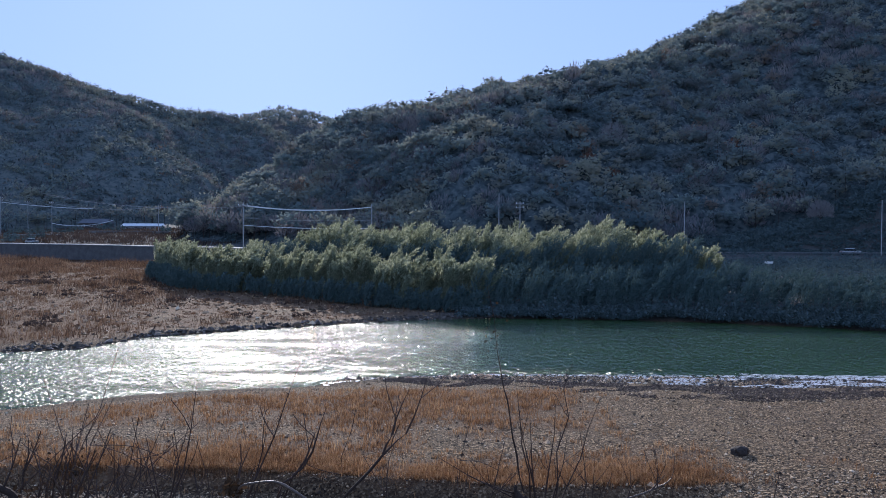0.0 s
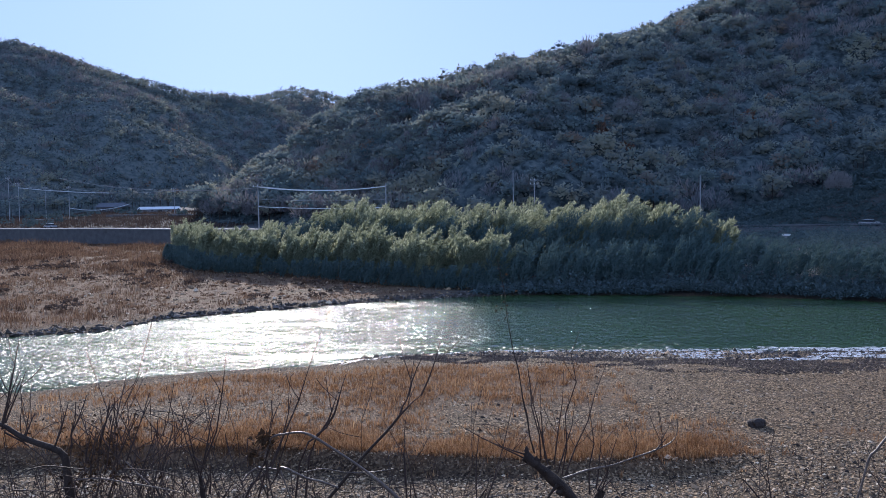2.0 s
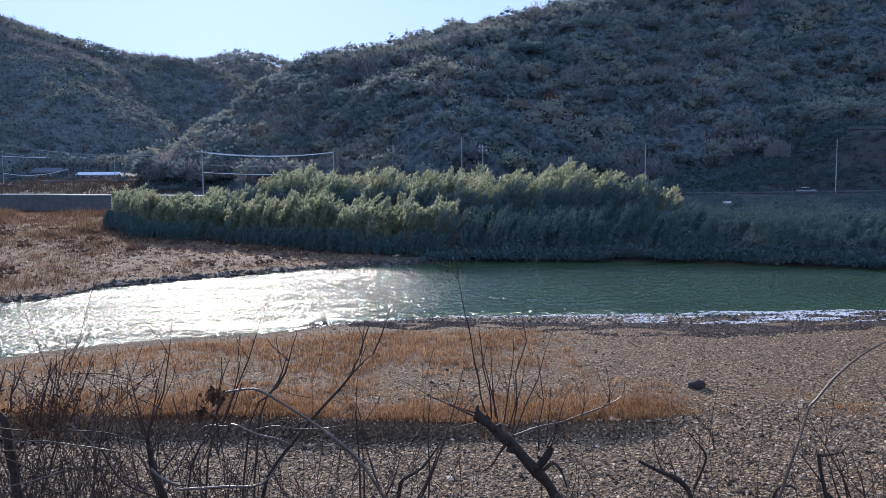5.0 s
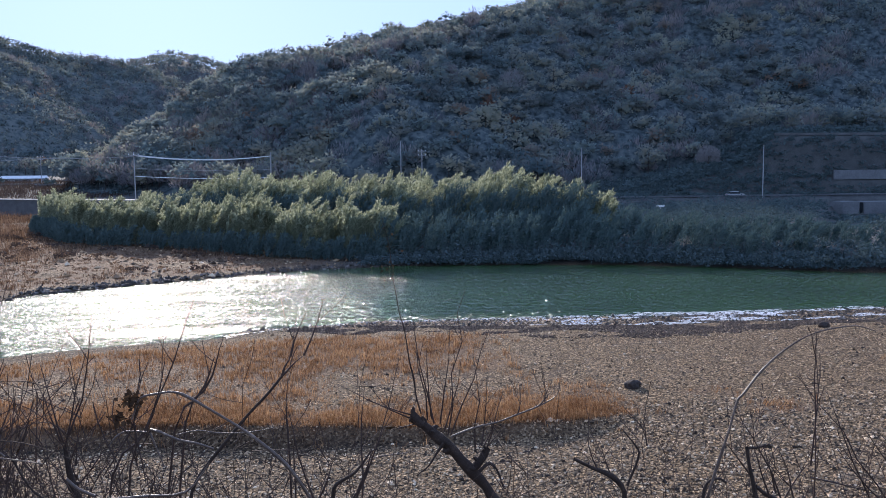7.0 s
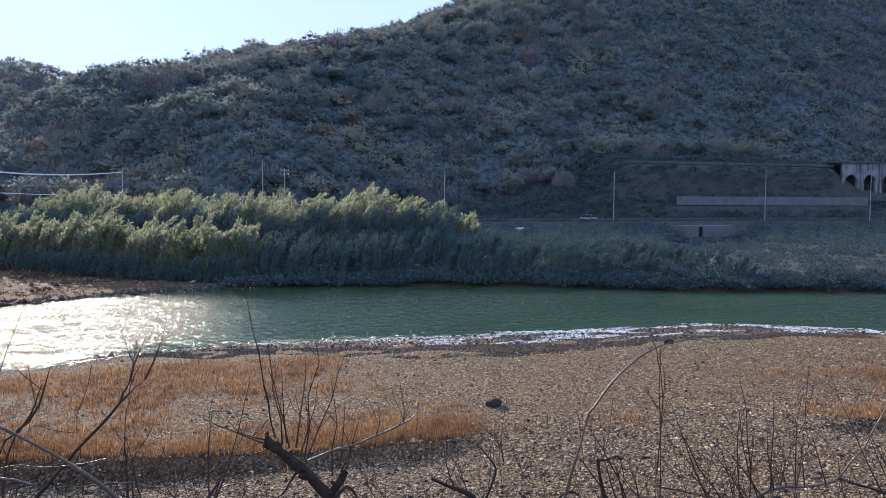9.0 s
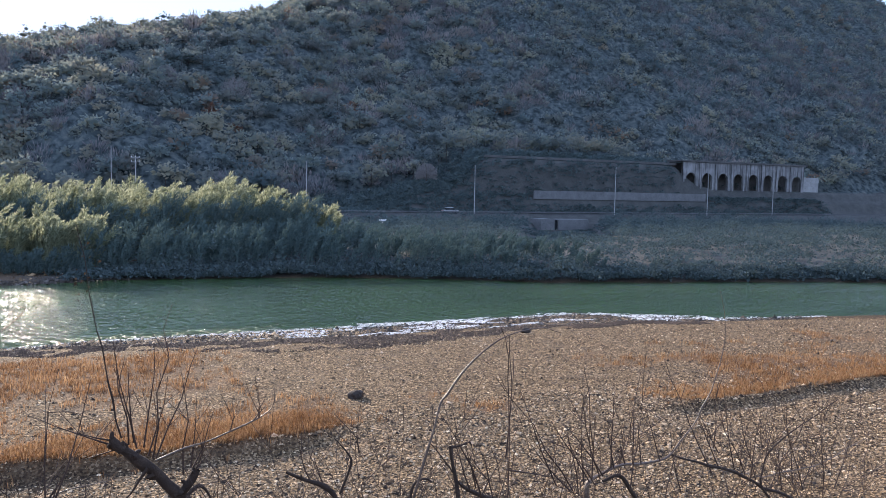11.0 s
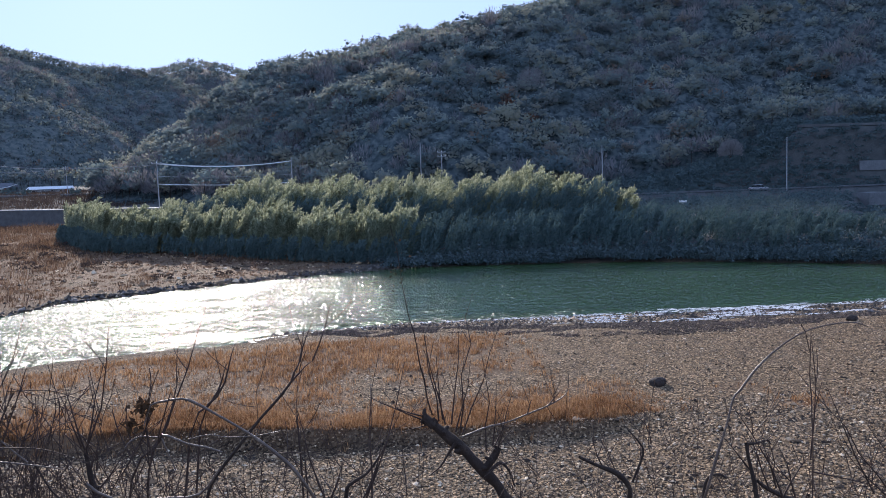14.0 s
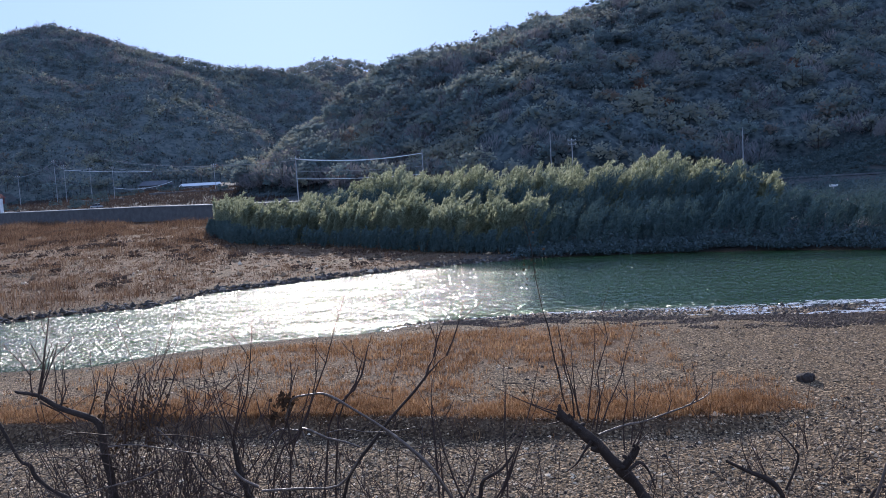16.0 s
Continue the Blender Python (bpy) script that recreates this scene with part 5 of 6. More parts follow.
def car(x, y, z, turn):
    c = tagged(new("car"), "small pale car on the road across the river", "car")
    c.matrix_world = pose(x, y, z, 0, 0, turn)
    bm = box_bm((4.3, 1.75, 0.62), (0, 0, 0.62), 0.14)
    part("body", bm, POLE_GREY, c)
    bm = box_bm((2.3, 1.55, 0.55), (-0.15, 0, 1.18), 0.02)
    for v in bm.verts:
        if v.co.z > 1.2:
            v.co.x = -0.15 + (v.co.x + 0.15) * 0.72
            v.co.y *= 0.86
    cabin = part("cabin", bm, DARK, c)
    part("roof", box_bm((1.7, 1.36, 0.06), (-0.15, 0, 1.47), 0.02), WHITE, cabin)
    for sx in (-1.35, 1.35):
        for sy in (-0.8, 0.8):
            bm = bmesh.new()
            bmesh.ops.create_cone(bm, cap_ends=True, segments=16, radius1=0.32, radius2=0.32, depth=0.2, matrix=Matrix.Translation((sx, sy, 0.32)) @ Matrix.Rotation(radians(90), 4, "X"))
            wheel = part("wheel", bm, DARK, c)
            bm = bmesh.new()
            bmesh.ops.create_cone(bm, cap_ends=True, segments=12, radius1=0.18, radius2=0.18, depth=0.22, matrix=Matrix.Translation((sx, sy, 0.32)) @ Matrix.Rotation(radians(90), 4, "X"))
            part("rim", bm, STEEL, wheel)
        part("headlight" if sx > 0 else "tail_light", box_bm((0.06, 1.3, 0.14), (sx * 1.58, 0, 0.72), 0.02), STEEL if sx > 0 else RED_PAINT, c)


car(92.5, 182.6, 4.56, 0)
car(-125, 243.0, 5.66, -25.5)


# ---- leafless shrubs on the slope below the eye ----
def spurs(pile, pts, r, every, size):
    """Short buds and thorns along a twig."""
    p = np.asarray(pts)
    d = np.concatenate([[0], np.cumsum(np.linalg.norm(np.diff(p, axis=0), axis=1))])
    for s in np.arange(every, d[-1], every):
        s = s + rng.normal(0, every * 0.2)
        o = np.array([np.interp(s, d, p[:, k]) for k in range(3)])
        w = rng.normal(0, 1, 3)
        w[2] = abs(w[2]) + 0.4
        w /= np.linalg.norm(w)
        pile.add(*tube([o, o + w * size * rng.uniform(0.5, 1.3)], [r * 0.8, r * 0.25], 4, 1))


def shoot(pile, a, b, r0, r1, bend=0.05, bud=0.045, size=0.012, sides=5):
    """A slightly crooked whip from a to b."""
    a, b = np.array(a, float), np.array(b, float)
    long = np.linalg.norm(b - a)
    n = max(4, int(long / 0.11) + 2)
    t = np.linspace(0, 1, n)
    p = np.outer(1 - t, a) + np.outer(t, b)
    side = rng.normal(0, 1, 3)
    p += np.outer(np.sin(np.pi * t) * bend * long, side / np.linalg.norm(side))
    p[1:-1] += rng.normal(0, 0.012 * min(1.0, long), (n - 2, 3))
    pile.add(*tube(p, np.linspace(r0, r1, n), sides, 1))
    if bud:
        spurs(pile, p, max(r1, 0.0012), bud, size)
    return p


def fork(pile, p, n, reach, r, up=0.8):
    """Side twigs off a whip."""
    for _ in range(n):
        k = rng.integers(1, len(p) - 1)
        w = rng.normal(0, 0.6, 3)
        w[2] = abs(w[2]) * 0.5 + up
        w[1] *= 0.5
        shoot(pile, p[k], p[k] + w / np.linalg.norm(w) * reach * rng.uniform(0.5, 1.2), r, 0.0009, 0.06, bud=0.09, sides=4)


def branch(parent, pts, radii, mat=None, label="", knots=0):
    pile = Pile()
    radii = [r * (0.38 if mat else 0.44) for r in radii]
    fine, thick = [np.array(pts[0], float)], [radii[0]]
    for k in range(1, len(pts)):
        a, b = np.array(pts[k - 1], float), np.array(pts[k], float)
        parts_ = max(1, int(np.linalg.norm(b - a) / 0.05))
        for m_ in range(1, parts_ + 1):
            u = m_ / parts_
            fine.append(a + (b - a) * u + rng.normal(0, (0.5 if radii[k] < 0.012 else 0.24) * radii[k] + 0.0016, 3) * (m_ < parts_))
            thick.append((radii[k - 1] + (radii[k] - radii[k - 1]) * u) * rng.uniform(0.78, 1.25))
    pile.add(*tube(fine, thick, 9, 3))
    p = np.array(pts, float)
    for _ in range(knots):
        k = rng.integers(0, len(p) - 1)
        o = p[k] + (p[k + 1] - p[k]) * rng.random()
        w = rng.normal(0, 1, 3)
        w /= np.linalg.norm(w)
        r = np.interp(k, range(len(radii)), radii)
        pile.add(*tube([o, o + w * r * 1.5, o + w * r * 1.9], [r * 0.5, r * 0.42, r * 0.1], 6, 1))
    return part("branch", pile.mesh("branch", mat or BARK), mat or BARK, parent, label)


def shrub(x, y, label):
    s = tagged(new("bare_shrub"), label, "shrub", "leafless shrubs on the slope")
    s.location = (0, 0, 0)
    return s


def whips(parent, rows, r0=0.0042, twigs=2, mat=None, rooted=False):
    for a, b in rows:
        pile = Pile()
        if rooted:                                     # the lower part of the shoot, down into the thicket
            o, w = np.array(a, float), np.array(a, float) - np.array(b, float)
            w /= np.linalg.norm(w)
            m = o + w * 0.28
            pile.add(*tube([o, m, (m[0] + w[0] * 0.2, m[1] + 0.05, float(land(m[0], m[1])) - 0.05)], [r0 * 0.5, r0 * 0.55, r0 * 0.8], 5, 4))
        p = shoot(pile, a, b, r0 * 0.5, 0.0007, 0.04)
        fork(pile, p, max(1, twigs - 1), 0.10, 0.0011)
        part("shoot", pile.mesh("shoot", mat or TWIG), mat or TWIG, parent)


def thicket(parent, n, x0, x1, y0, y1, top, spread=0.25, r=0.003):
    """A mass of fine, crooked, crossing twigs from the ground up to about the height top."""
    pile = Pile()
    for _ in range(n):
        bx, by = rng.uniform(x0, x1), rng.uniform(y0, y1)
        z0 = float(land(bx, by))
        tz = top + rng.normal(-0.12, 0.12)
        p = shoot(pile, (bx + rng.normal(0, 0.1), by, z0), (bx + rng.normal(0, spread), by + rng.normal(0, 0.2), tz), r * rng.uniform(0.55, 1.15), 0.0009, 0.13, bud=0.14, sides=4)
        fork(pile, p[len(p) // 2:], 3, 0.2, 0.0011, 0.25)
        if rng.random() < 0.3:                       # a twig that arches over and sags
            o = p[-2]
            side = rng.choice((-1, 1)) * rng.uniform(0.06, 0.2)
            e = o + np.array([side, rng.normal(0, 0.08), rng.uniform(-0.12, 0.06)])
            m = (o + e) / 2 + np.array([0, 0, rng.uniform(0.01, 0.04)])
            pile.add(*tube([o, m, e], [0.0013, 0.0011, 0.0007], 4, 5))
    return tagged(part("twig_mass", pile.mesh("twig_mass", TWIG), TWIG, parent), kind="stuff")


def leaves(parent, centres, size, name="dead_leaf"):
    c = np.asarray(centres, float)
    q = sprays(c, rng.normal(0, 1, (len(c), 3)), rng.uniform(0.6, 1.3, len(c)) * size, rng.uniform(0.25, 0.45, len(c)) * size, 0.2)
    return tagged(part(name, mesh_of(name, q.reshape(-1, 3), np.arange(4 * len(c)).reshape(-1, 4), DRY_LEAF), DRY_LEAF, parent), kind="stuff")


# the pollarded trunk with upright shoots
s = shrub(0.8, 4.5, "leaning pollarded trunk with long upright bare shoots")
branch(s, [(1.05, 4.7, 7.9), (0.76, 4.85, 8.76), (0.437, 4.9, 9.132), (0.352, 4.9, 9.229), (0.281, 4.9, 9.305), (0.228, 4.9, 9.355), (0.187, 4.9, 9.383)],
       [0.056, 0.051, 0.046, 0.043, 0.041, 0.038, 0.034], label="thick dark lopped trunk", knots=18)
branch(s, [(0.393, 4.89, 9.2), (0.423, 4.89, 9.236), (0.44, 4.89, 9.27)],
       [0.034, 0.03, 0.025], knots=4)
branch(s, [(0.217, 4.88, 9.366), (0.198, 4.88, 9.388), (0.187, 4.88, 9.406)],
       [0.034, 0.033, 0.028], knots=4)
branch(s, [(0.291, 4.87, 9.303), (0.264, 4.87, 9.266), (0.237, 4.87, 9.225), (0.195, 4.87, 9.193)],
       [0.014, 0.009, 0.006, 0.003])
branch(s, [(0.408, 4.86, 9.201), (0.443, 4.86, 9.227), (0.472, 4.86, 9.196), (0.491, 4.86, 9.139)],
       [0.014, 0.011, 0.009, 0.006])
branch(s, [(0.318, 4.9, 9.312), (0.401, 4.9, 9.34), (0.478, 4.9, 9.355), (0.549, 4.9, 9.379), (0.625, 4.9, 9.406), (0.689, 4.9, 9.444), (0.699, 4.9, 9.515)],
       [0.011, 0.01, 0.009, 0.008, 0.0065, 0.005, 0.003], PALE_BARK, "pale side branch")
branch(s, [(0.217, 4.9, 9.398), (0.172, 4.9, 9.64), (0.13, 4.9, 9.86), (0.098, 4.9, 10.06)], [0.0066, 0.0052, 0.004, 0.002], knots=6)
whips(s, [((0.238, 4.9, 9.374), (0.195, 4.9, 9.716)), ((0.253, 4.9, 9.379), (0.237, 4.9, 9.626)), ((0.308, 4.9, 9.321), (0.37, 4.9, 9.811)), ((0.318, 4.9, 9.32), (0.461, 4.9, 9.702)),
          ((0.282, 4.9, 9.36), (0.317, 4.9, 9.684)), ((0.261, 4.9, 9.361), (0.198, 4.9, 9.672)), ((0.401, 4.9, 9.255), (0.395, 4.9, 9.598)), ((0.424, 4.9, 9.274), (0.443, 4.9, 9.499)),
          ((0.193, 4.9, 9.392), (0.033, 4.9, 9.453)), ((0.192, 4.9, 9.377), (-0.058, 4.9, 9.51))], 0.0062, 3)
whips(s, [((0.43, 4.9, 9.273), (0.5, 4.9, 9.462)), ((0.295, 4.9, 9.331), (0.355, 4.9, 9.581)), ((0.625, 4.9, 9.406), (0.669, 4.9, 9.455)), ((0.549, 4.9, 9.379), (0.565, 4.9, 9.429)),
          ((0.438, 4.9, 9.263), (0.466, 4.9, 9.34)), ((0.434, 4.9, 9.259), (0.509, 4.9, 9.347)), ((0.645, 4.9, 9.413), (0.645, 4.9, 9.46)), ((0.209, 4.9, 9.366), (0.106, 4.9, 9.344))], 0.0062, 3)
leaves(s, np.stack([rng.normal(0.11, 0.02, 26), rng.normal(4.9, 0.02, 26), rng.uniform(9.82, 10.05, 26)], -1), 0.013)

# the arched branch with a hooked end
s = shrub(-0.1, 3.7, "arched bare branch with a hooked tip and withered seed heads")
branch(s, [(0.05, 3.64, 8.7), (-0.02, 3.62, 9.55), (-0.102, 3.6, 9.679), (-0.169, 3.6, 9.758), (-0.203, 3.6, 9.786), (-0.252, 3.6, 9.82), (-0.286, 3.6, 9.842), (-0.306, 3.6, 9.849), (-0.332, 3.6, 9.847), (-0.353, 3.6, 9.843), (-0.361, 3.6, 9.833), (-0.371, 3.6, 9.806)],
       [0.012, 0.0085, 0.0082, 0.0077, 0.0072, 0.0066, 0.0061, 0.0056, 0.0051, 0.0045, 0.004, 0.0035], PALE_BARK, "smooth pale arched branch", knots=5)
branch(s, [(-0.328, 3.62, 9.718), (-0.34, 3.62, 9.752), (-0.347, 3.62, 9.782), (-0.305, 3.62, 9.763), (-0.275, 3.62, 9.755), (-0.247, 3.62, 9.744)],
       [0.003, 0.004, 0.0055, 0.005, 0.0045, 0.0035], PALE_BARK)
branch(s, [(-0.415, 3.62, 9.757), (-0.402, 3.62, 9.773), (-0.385, 3.62, 9.781), (-0.354, 3.62, 9.778)],
       [0.002, 0.0035, 0.004, 0.004], PALE_BARK)
branch(s, [(-0.323, 3.7, 9.746), (-0.286, 3.7, 9.752), (-0.249, 3.7, 9.745), (-0.193, 3.7, 9.745), (-0.155, 3.7, 9.751)],
       [0.0025, 0.003, 0.003, 0.0025, 0.0015], PALE_BARK)
whips(s, [((-0.367, 3.62, 9.827), (-0.379, 3.62, 9.778)), ((-0.358, 3.62, 9.833), (-0.386, 3.62, 9.769)), ((-0.381, 3.62, 9.778), (-0.426, 3.62, 9.707)), ((-0.374, 3.62, 9.796), (-0.359, 3.62, 9.693)),
          ((-0.386, 3.62, 9.769), (-0.367, 3.62, 9.703)), ((-0.347, 3.62, 9.782), (-0.374, 3.62, 9.731))], 0.0035, 2)
leaves(s, np.concatenate([rng.normal(0, 1, (60, 3)) * 0.0065 + (-0.367, 3.6, 9.84), rng.normal(0, 1, (30, 3)) * 0.006 + (-0.389, 3.6, 9.808)]), 0.012, "seed_head")

# the slanting whip and its upright neighbours
s = shrub(-0.5, 4.2, "slanting bare whips forking above a low shrub")
branch(s, [(-0.66, 4.15, 8.3), (-0.393, 4.2, 9.465), (-0.295, 4.2, 9.592), (-0.181, 4.2, 9.719)],
       [0.013, 0.0095, 0.0075, 0.0058])
whips(s, [((-0.181, 4.2, 9.719), (-0.155, 4.2, 9.777)), ((-0.181, 4.2, 9.719), (-0.128, 4.2, 9.768))], 0.0068, 0)
whips(s, [((-0.159, 4.2, 9.766), (-0.121, 4.2, 9.87)), ((-0.128, 4.2, 9.768), (-0.078, 4.2, 9.903))], 0.0052, 2)
branch(s, [(-0.62, 4.2, 8.3), (-0.648, 4.2, 9.402), (-0.675, 4.2, 9.487), (-0.686, 4.2, 9.57)],
       [0.026, 0.021, 0.017, 0.012], knots=5)
whips(s, [((-0.686, 4.2, 9.57), (-0.628, 4.2, 9.792)), ((-0.685, 4.2, 9.578), (-0.611, 4.2, 9.879)), ((-0.688, 4.2, 9.578), (-0.73, 4.2, 9.767)), ((-0.696, 4.2, 9.586), (-0.725, 4.2, 9.692)),
          ((-0.679, 4.2, 9.525), (-0.654, 4.2, 9.592)), ((-0.66, 4.2, 9.478), (-0.594, 4.2, 9.567)), ((-0.664, 4.2, 9.524), (-0.659, 4.2, 9.584))], 0.0055, 2)
whips(s, [((-0.344, 4.2, 9.726), (-0.313, 4.2, 9.824)), ((-0.361, 4.2, 9.706), (-0.337, 4.2, 9.772)), ((-0.502, 4.2, 9.605), (-0.372, 4.2, 9.932)), ((-0.486, 4.2, 9.634), (-0.451, 4.2, 9.771)), ((0.011, 4.2, 9.462), (0.035, 4.2, 9.545)), ((0.01, 4.2, 9.448), (0.101, 4.2, 9.752)),
          ((0.008, 4.2, 9.463), (0.016, 4.2, 9.686)), ((-0.172, 4.2, 9.601), (-0.173, 4.2, 9.649)), ((-0.13, 4.2, 9.459), (-0.171, 4.2, 9.642)), ((-0.156, 4.2, 9.454), (-0.154, 4.2, 9.572)),
          ((-0.084, 4.2, 9.442), (-0.062, 4.2, 9.51))], 0.0052, 2, rooted=True)
branch(s, [(-0.2, 4.5, 8.4), (-0.064, 4.5, 9.325), (-0.009, 4.5, 9.358), (0.039, 4.5, 9.42)],
       [0.015, 0.012, 0.009, 0.005], knots=2)
branch(s, [(-0.009, 4.5, 9.358), (0.039, 4.5, 9.395), (0.102, 4.5, 9.404), (0.174, 4.5, 9.41)],
       [0.004, 0.004, 0.003, 0.002], PALE_BARK)
branch(s, [(-0.523, 3.9, 9.556), (-0.435, 3.9, 9.559), (-0.353, 3.9, 9.563), (-0.305, 3.9, 9.621)],
       [0.008, 0.0075, 0.006, 0.003], PALE_BARK)
branch(s, [(-0.582, 3.9, 9.603), (-0.561, 3.9, 9.582), (-0.529, 3.9, 9.565)],
       [0.009, 0.01, 0.01], PALE_BARK)
thicket(s, 105, -0.8, 0.1, 3.9, 4.8, 9.47, r=0.0022)
thicket(s, 50, -0.75, -0.3, 3.85, 4.2, 9.60, 0.2, r=0.0024)

# the dense shrub with a twisted stem
s = shrub(-0.9, 4.0, "tangled dark shrub with a crooked stem and dead leaves")
branch(s, [(-0.9, 4.02, 8.3), (-0.907, 4.0, 9.497), (-0.909, 4.0, 9.552), (-0.917, 4.0, 9.608), (-0.921, 4.0, 9.662), (-0.935, 4.0, 9.697), (-1.013, 4.0, 9.727), (-1.064, 4.0, 9.759), (-1.11, 4.0, 9.768), (-1.119, 4.0, 9.772)],
       [0.026, 0.024, 0.022, 0.02, 0.018, 0.0145, 0.0125, 0.01, 0.008, 0.005], knots=8)
branch(s, [(-0.96, 4.0, 8.3), (-1.002, 4.0, 9.5), (-1.054, 4.0, 9.53), (-1.091, 4.0, 9.566), (-1.102, 4.0, 9.594), (-1.127, 4.0, 9.609), (-1.166, 4.0, 9.696), (-1.213, 4.0, 9.765)],
       [0.02, 0.017, 0.014, 0.012, 0.013, 0.01, 0.008, 0.005], knots=5)
whips(s, [((-1.063, 4.0, 9.763), (-1.016, 4.0, 9.955)), ((-1.056, 4.0, 9.763), (-1.004, 4.0, 9.881)), ((-1.013, 4.0, 9.727), (-0.987, 4.0, 9.787)), ((-0.908, 4.0, 9.703), (-0.895, 4.0, 9.81)),
          ((-0.948, 4.0, 9.704), (-0.911, 4.0, 9.81)), ((-1.065, 4.0, 9.749), (-1.017, 4.0, 9.882)), ((-0.851, 4.0, 9.66), (-0.816, 4.0, 9.82)), ((-0.831, 4.0, 9.659), (-0.805, 4.0, 9.793)),
          ((-0.802, 4.0, 9.685), (-0.769, 4.0, 9.751)), ((-0.878, 4.0, 9.661), (-0.856, 4.0, 9.754))], 0.0048, 3)
whips(s, [((-0.791, 4.0, 9.657), (-0.724, 4.0, 9.816)), ((-0.76, 4.0, 9.629), (-0.71, 4.0, 9.749)), ((-1.077, 4.0, 9.757), (-1.076, 4.0, 9.831)), ((-1.059, 4.0, 9.742), (-0.945, 4.0, 9.663)),
          ((-0.994, 4.0, 9.583), (-0.96, 4.0, 9.513)), ((-0.867, 4.0, 9.633), (-0.849, 4.0, 9.754)), ((-0.819, 4.0, 9.645), (-0.801, 4.0, 9.739))], 0.0048, 3)
branch(s, [(-0.856, 3.9, 9.665), (-0.805, 3.9, 9.669), (-0.68, 3.9, 9.648), (-0.624, 3.9, 9.636)],
       [0.004, 0.0045, 0.004, 0.0025], PALE_BARK)
branch(s, [(-0.744, 3.9, 9.705), (-0.718, 3.9, 9.678), (-0.694, 3.9, 9.655)],
       [0.0035, 0.0045, 0.0045], PALE_BARK)
branch(s, [(-0.996, 3.9, 9.546), (-0.878, 3.9, 9.572), (-0.786, 3.9, 9.594), (-0.72, 3.9, 9.627)],
       [0.0045, 0.0045, 0.004, 0.0025], PALE_BARK)
branch(s, [(-0.7, 3.95, 9.631), (-0.678, 3.95, 9.584), (-0.649, 3.95, 9.549), (-0.58, 3.95, 9.517)],
       [0.005, 0.005, 0.0045, 0.004])
thicket(s, 170, -1.35, -0.62, 3.9, 4.4, 9.51, 0.2, r=0.0023)
thicket(s, 175, -0.95, -0.73, 3.95, 4.15, 9.70, 0.07, r=0.0017)
leaves(s, np.stack([rng.normal(-0.867, 0.05, 420), rng.normal(4.05, 0.05, 420), rng.normal(9.664, 0.045, 420)], -1), 0.011)

# the pale arch and the shrubs beyond it
s = shrub(0.75, 3.9, "pale arching bare branch over a low thorny shrub")
branch(s, [(0.66, 3.92, 8.4), (0.72, 3.9, 9.3), (0.759, 3.9, 9.494), (0.782, 3.9, 9.57), (0.82, 3.9, 9.697), (0.836, 3.9, 9.715), (0.876, 3.9, 9.764), (0.93, 3.9, 9.809), (0.998, 3.9, 9.843), (1.09, 3.9, 9.855), (1.141, 3.9, 9.841)],
       [0.012, 0.0095, 0.0088, 0.008, 0.0072, 0.0064, 0.0057, 0.0049, 0.0041, 0.0033, 0.0025], PALE_BARK, "smooth pale arched branch", knots=4)
whips(s, [((1.003, 3.9, 9.686), (1.001, 3.9, 9.842))], 0.003, 1, rooted=True)
branch(s, [(0.86, 4.0, 8.4), (0.927, 4.0, 9.401), (0.918, 4.0, 9.461), (0.904, 4.0, 9.521), (0.9, 4.0, 9.554)],
       [0.014, 0.012, 0.0115, 0.0105, 0.01], knots=3)
branch(s, [(0.9, 4.0, 9.553), (0.924, 4.0, 9.553), (0.951, 4.0, 9.559), (0.96, 4.0, 9.549)],
       [0.008, 0.007, 0.006, 0.003], knots=2)
branch(s, [(0.72, 4.0, 8.6), (0.792, 4.0, 9.42), (0.797, 4.0, 9.462), (0.809, 4.0, 9.48), (0.833, 4.0, 9.483), (0.849, 4.0, 9.473)],
       [0.01, 0.0085, 0.008, 0.0075, 0.007, 0.005])
branch(s, [(0.95, 4.1, 8.4), (1.11, 4.1, 9.338), (1.056, 4.1, 9.367), (1.004, 4.1, 9.396), (0.978, 4.1, 9.418)],
       [0.022, 0.019, 0.016, 0.013, 0.008], knots=4)
branch(s, [(0.8, 4.3, 8.3), (0.712, 4.3, 9.338), (0.679, 4.3, 9.382), (0.623, 4.3, 9.409), (0.572, 4.3, 9.437)],
       [0.022, 0.018, 0.015, 0.012, 0.009], knots=4)
branch(s, [(0.72, 4.3, 9.355), (0.751, 4.3, 9.432), (0.743, 4.3, 9.464), (0.702, 4.3, 9.514)],
       [0.008, 0.007, 0.006, 0.003])
whips(s, [((0.958, 4.0, 9.434), (0.904, 4.0, 9.578)), ((0.991, 4.0, 9.415), (0.867, 4.0, 9.646)), ((0.918, 4.0, 9.476), (0.83, 4.0, 9.589)), ((0.991, 4.0, 9.415), (1.063, 4.0, 9.517)),
          ((1.06, 4.0, 9.503), (1.061, 4.0, 9.797)), ((0.974, 4.0, 9.439), (0.94, 4.0, 9.553)), ((1.025, 4.0, 9.403), (0.98, 4.0, 9.541)), ((0.679, 4.3, 9.374), (0.646, 4.3, 9.47)),
          ((0.775, 4.3, 9.462), (0.766, 4.3, 9.526)), ((0.639, 4.3, 9.4), (0.606, 4.3, 9.504))], 0.0048, 3)
thicket(s, 80, 0.5, 1.15, 3.9, 4.6, 9.38, r=0.0022)

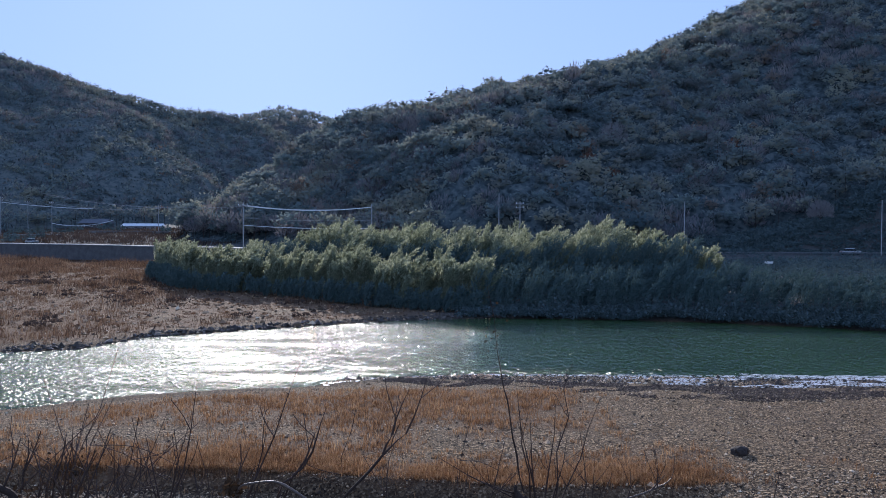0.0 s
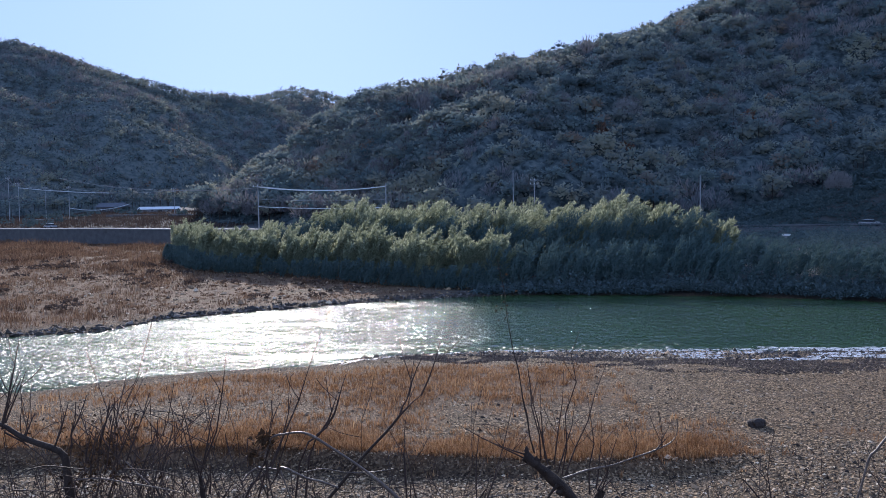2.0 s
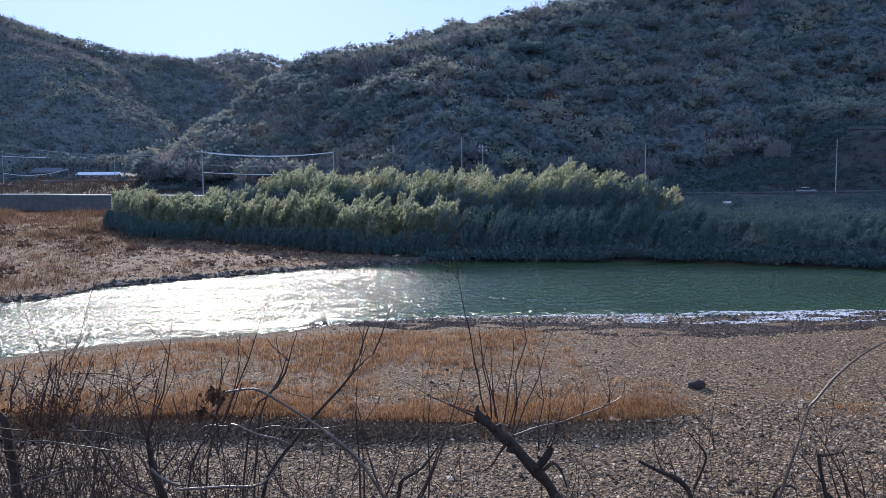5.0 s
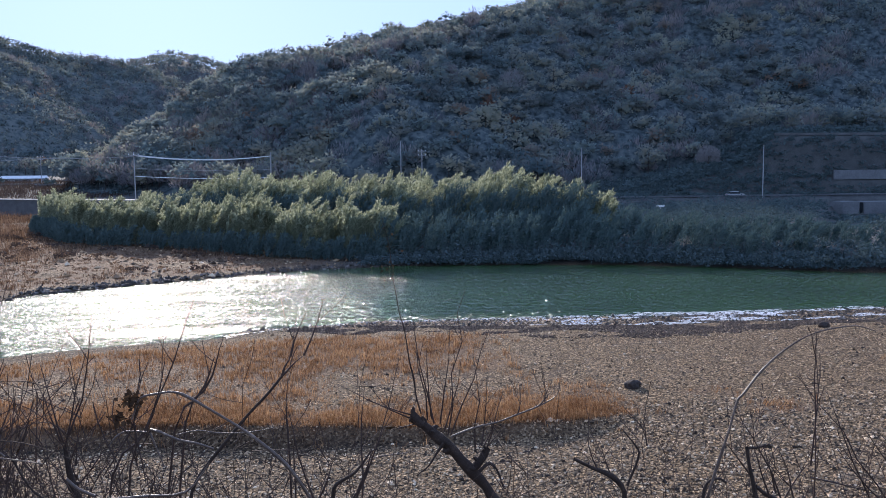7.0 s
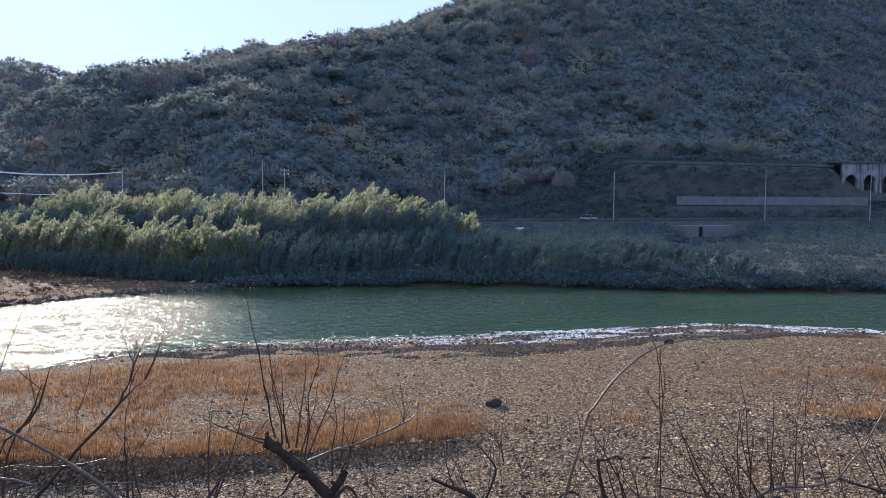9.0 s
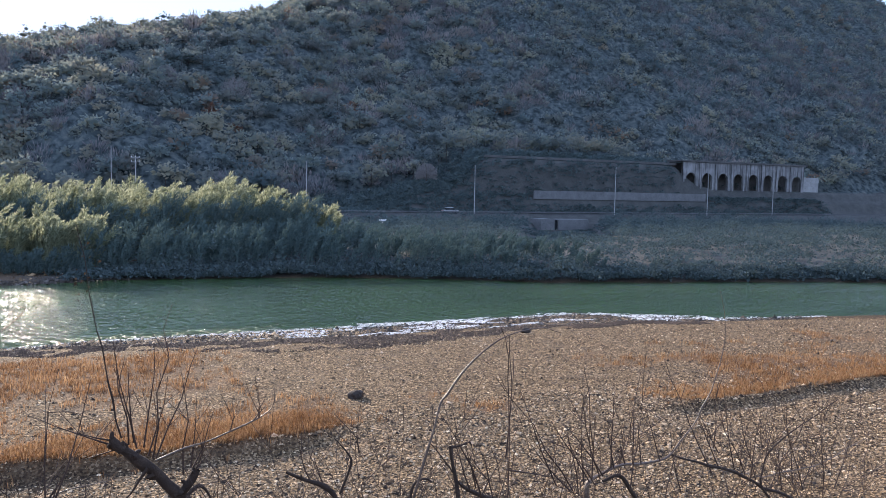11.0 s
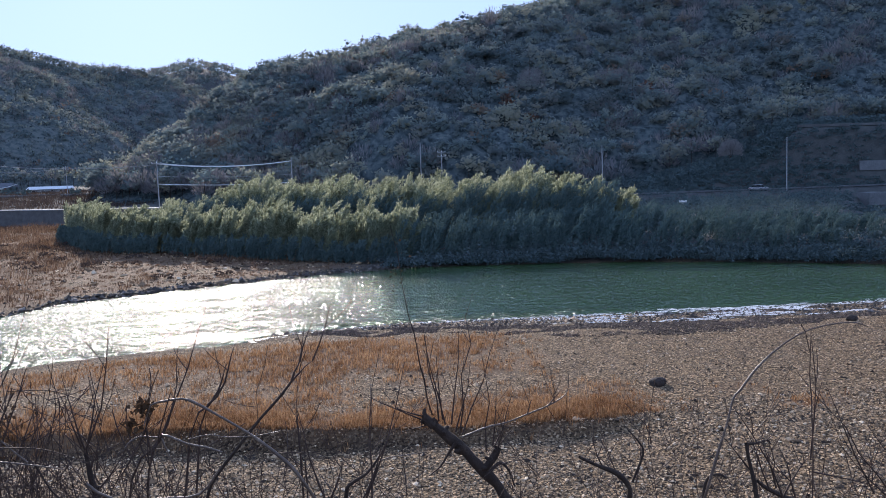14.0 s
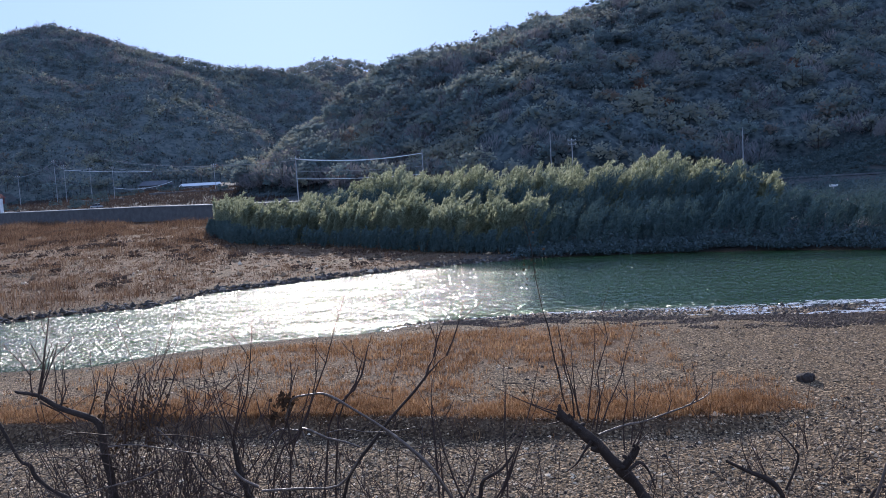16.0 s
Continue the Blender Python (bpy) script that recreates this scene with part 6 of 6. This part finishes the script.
s = shrub(1.4, 4.2, "bushy bare shrub of many upright red-brown shoots")
branch(s, [(1.4, 4.2, 8.2), (1.474, 4.2, 9.246), (1.476, 4.2, 9.302), (1.502, 4.2, 9.319), (1.564, 4.2, 9.338), (1.671, 4.2, 9.338), (1.759, 4.2, 9.338), (1.803, 4.2, 9.351), (1.901, 4.2, 9.442), (1.965, 4.2, 9.538), (2.006, 4.2, 9.646), (2.02, 4.2, 9.718), (2.012, 4.2, 9.80), (1.988, 4.2, 9.876)],
       [0.026, 0.022, 0.019, 0.013, 0.0105, 0.0094, 0.0084, 0.0073, 0.0062, 0.0051, 0.0041, 0.0034, 0.0028, 0.002], PALE_BARK, "pale bent branch turning upright", knots=4)
branch(s, [(1.803, 4.2, 9.351), (1.92, 4.2, 9.31), (2.092, 4.2, 9.251), (2.195, 4.2, 9.199), (2.356, 4.2, 9.127), (2.554, 4.2, 9.038)],
       [0.009, 0.01, 0.011, 0.012, 0.012, 0.013], knots=4)
branch(s, [(1.534, 4.2, 9.303), (1.597, 4.2, 9.313), (1.642, 4.2, 9.262), (1.677, 4.2, 9.212)],
       [0.01, 0.012, 0.013, 0.014], knots=3)
whips(s, [((1.385, 4.15, 9.315), (1.111, 4.15, 9.679)), ((1.326, 4.15, 9.339), (1.194, 4.15, 9.632)), ((1.375, 4.15, 9.316), (1.226, 4.15, 9.483)), ((1.424, 4.15, 9.326), (1.413, 4.15, 9.598)),
          ((1.484, 4.15, 9.336), (1.409, 4.15, 9.598)), ((1.453, 4.15, 9.34), (1.41, 4.15, 9.681)), ((1.523, 4.15, 9.362), (1.523, 4.15, 9.639)), ((1.534, 4.15, 9.361), (1.505, 4.15, 9.539)),
          ((1.606, 4.15, 9.364), (1.624, 4.15, 9.648)), ((1.638, 4.15, 9.36), (1.621, 4.15, 9.493))], 0.0048, 3)
whips(s, [((1.494, 4.15, 9.343), (1.338, 4.15, 9.521)), ((1.444, 4.15, 9.332), (1.3, 4.15, 9.533)), ((1.6, 4.15, 9.286), (1.653, 4.15, 9.49)), ((1.554, 4.15, 9.37), (1.571, 4.15, 9.455)),
          ((1.575, 4.15, 9.368), (1.55, 4.15, 9.449)), ((1.742, 4.15, 9.231), (1.779, 4.15, 9.37)), ((1.406, 4.15, 9.295), (1.359, 4.15, 9.486)), ((1.464, 4.15, 9.321), (1.391, 4.15, 9.415)),
          ((1.713, 4.15, 9.36), (1.651, 4.15, 9.525)), ((1.155, 4.15, 9.41), (1.384, 4.15, 9.332))], 0.0048, 3)
whips(s, [((1.474, 4.15, 9.341), (1.615, 4.15, 9.407))], 0.0048, 3)
thicket(s, 60, 1.1, 1.85, 4.0, 4.7, 9.36, 0.2, r=0.0022)

s = shrub(2.2, 4.3, "wide bare shrub with crossing grey branches")
branch(s, [(2.1, 4.2, 8.2), (2.278, 4.2, 9.118), (2.222, 4.2, 9.185), (2.252, 4.2, 9.299), (2.339, 4.2, 9.348), (2.6, 4.2, 9.45)],
       [0.014, 0.012, 0.009, 0.007, 0.005, 0.003], knots=2)
branch(s, [(2.018, 4.2, 9.269), (2.22, 4.2, 9.215), (2.376, 4.2, 9.215), (2.538, 4.2, 9.225), (2.762, 4.2, 9.282)],
       [0.004, 0.005, 0.005, 0.005, 0.003], PALE_BARK)
whips(s, [((1.981, 4.2, 9.274), (1.764, 4.2, 9.662)), ((2.017, 4.2, 9.279), (1.873, 4.2, 9.527)), ((1.989, 4.2, 9.348), (1.999, 4.2, 9.572)), ((2.091, 4.2, 9.26), (2.024, 4.2, 9.551)),
          ((2.142, 4.2, 9.235), (1.989, 4.2, 9.536)), ((2.195, 4.2, 9.208), (2.102, 4.2, 9.469)), ((2.22, 4.2, 9.205), (2.275, 4.2, 9.511)), ((2.169, 4.2, 9.212), (2.204, 4.2, 9.44)),
          ((2.328, 4.2, 9.151), (2.274, 4.2, 9.355)), ((2.38, 4.2, 9.164), (2.329, 4.2, 9.487))], 0.0045, 3)
whips(s, [((2.436, 4.2, 9.137), (2.288, 4.2, 9.51)), ((2.274, 4.2, 9.178), (2.44, 4.2, 9.417)), ((2.116, 4.2, 9.257), (2.153, 4.2, 9.445)), ((2.434, 4.2, 9.157), (2.574, 4.2, 9.465)),
          ((2.545, 4.2, 9.142), (2.49, 4.2, 9.473)), ((2.604, 4.2, 9.114), (2.75, 4.2, 9.408)), ((2.014, 4.2, 9.327), (1.91, 4.2, 9.487)), ((1.856, 4.2, 9.215), (1.799, 4.2, 9.425))], 0.0045, 3)
thicket(s, 62, 1.8, 3.0, 4.0, 4.8, 9.34, 0.25, r=0.0022)
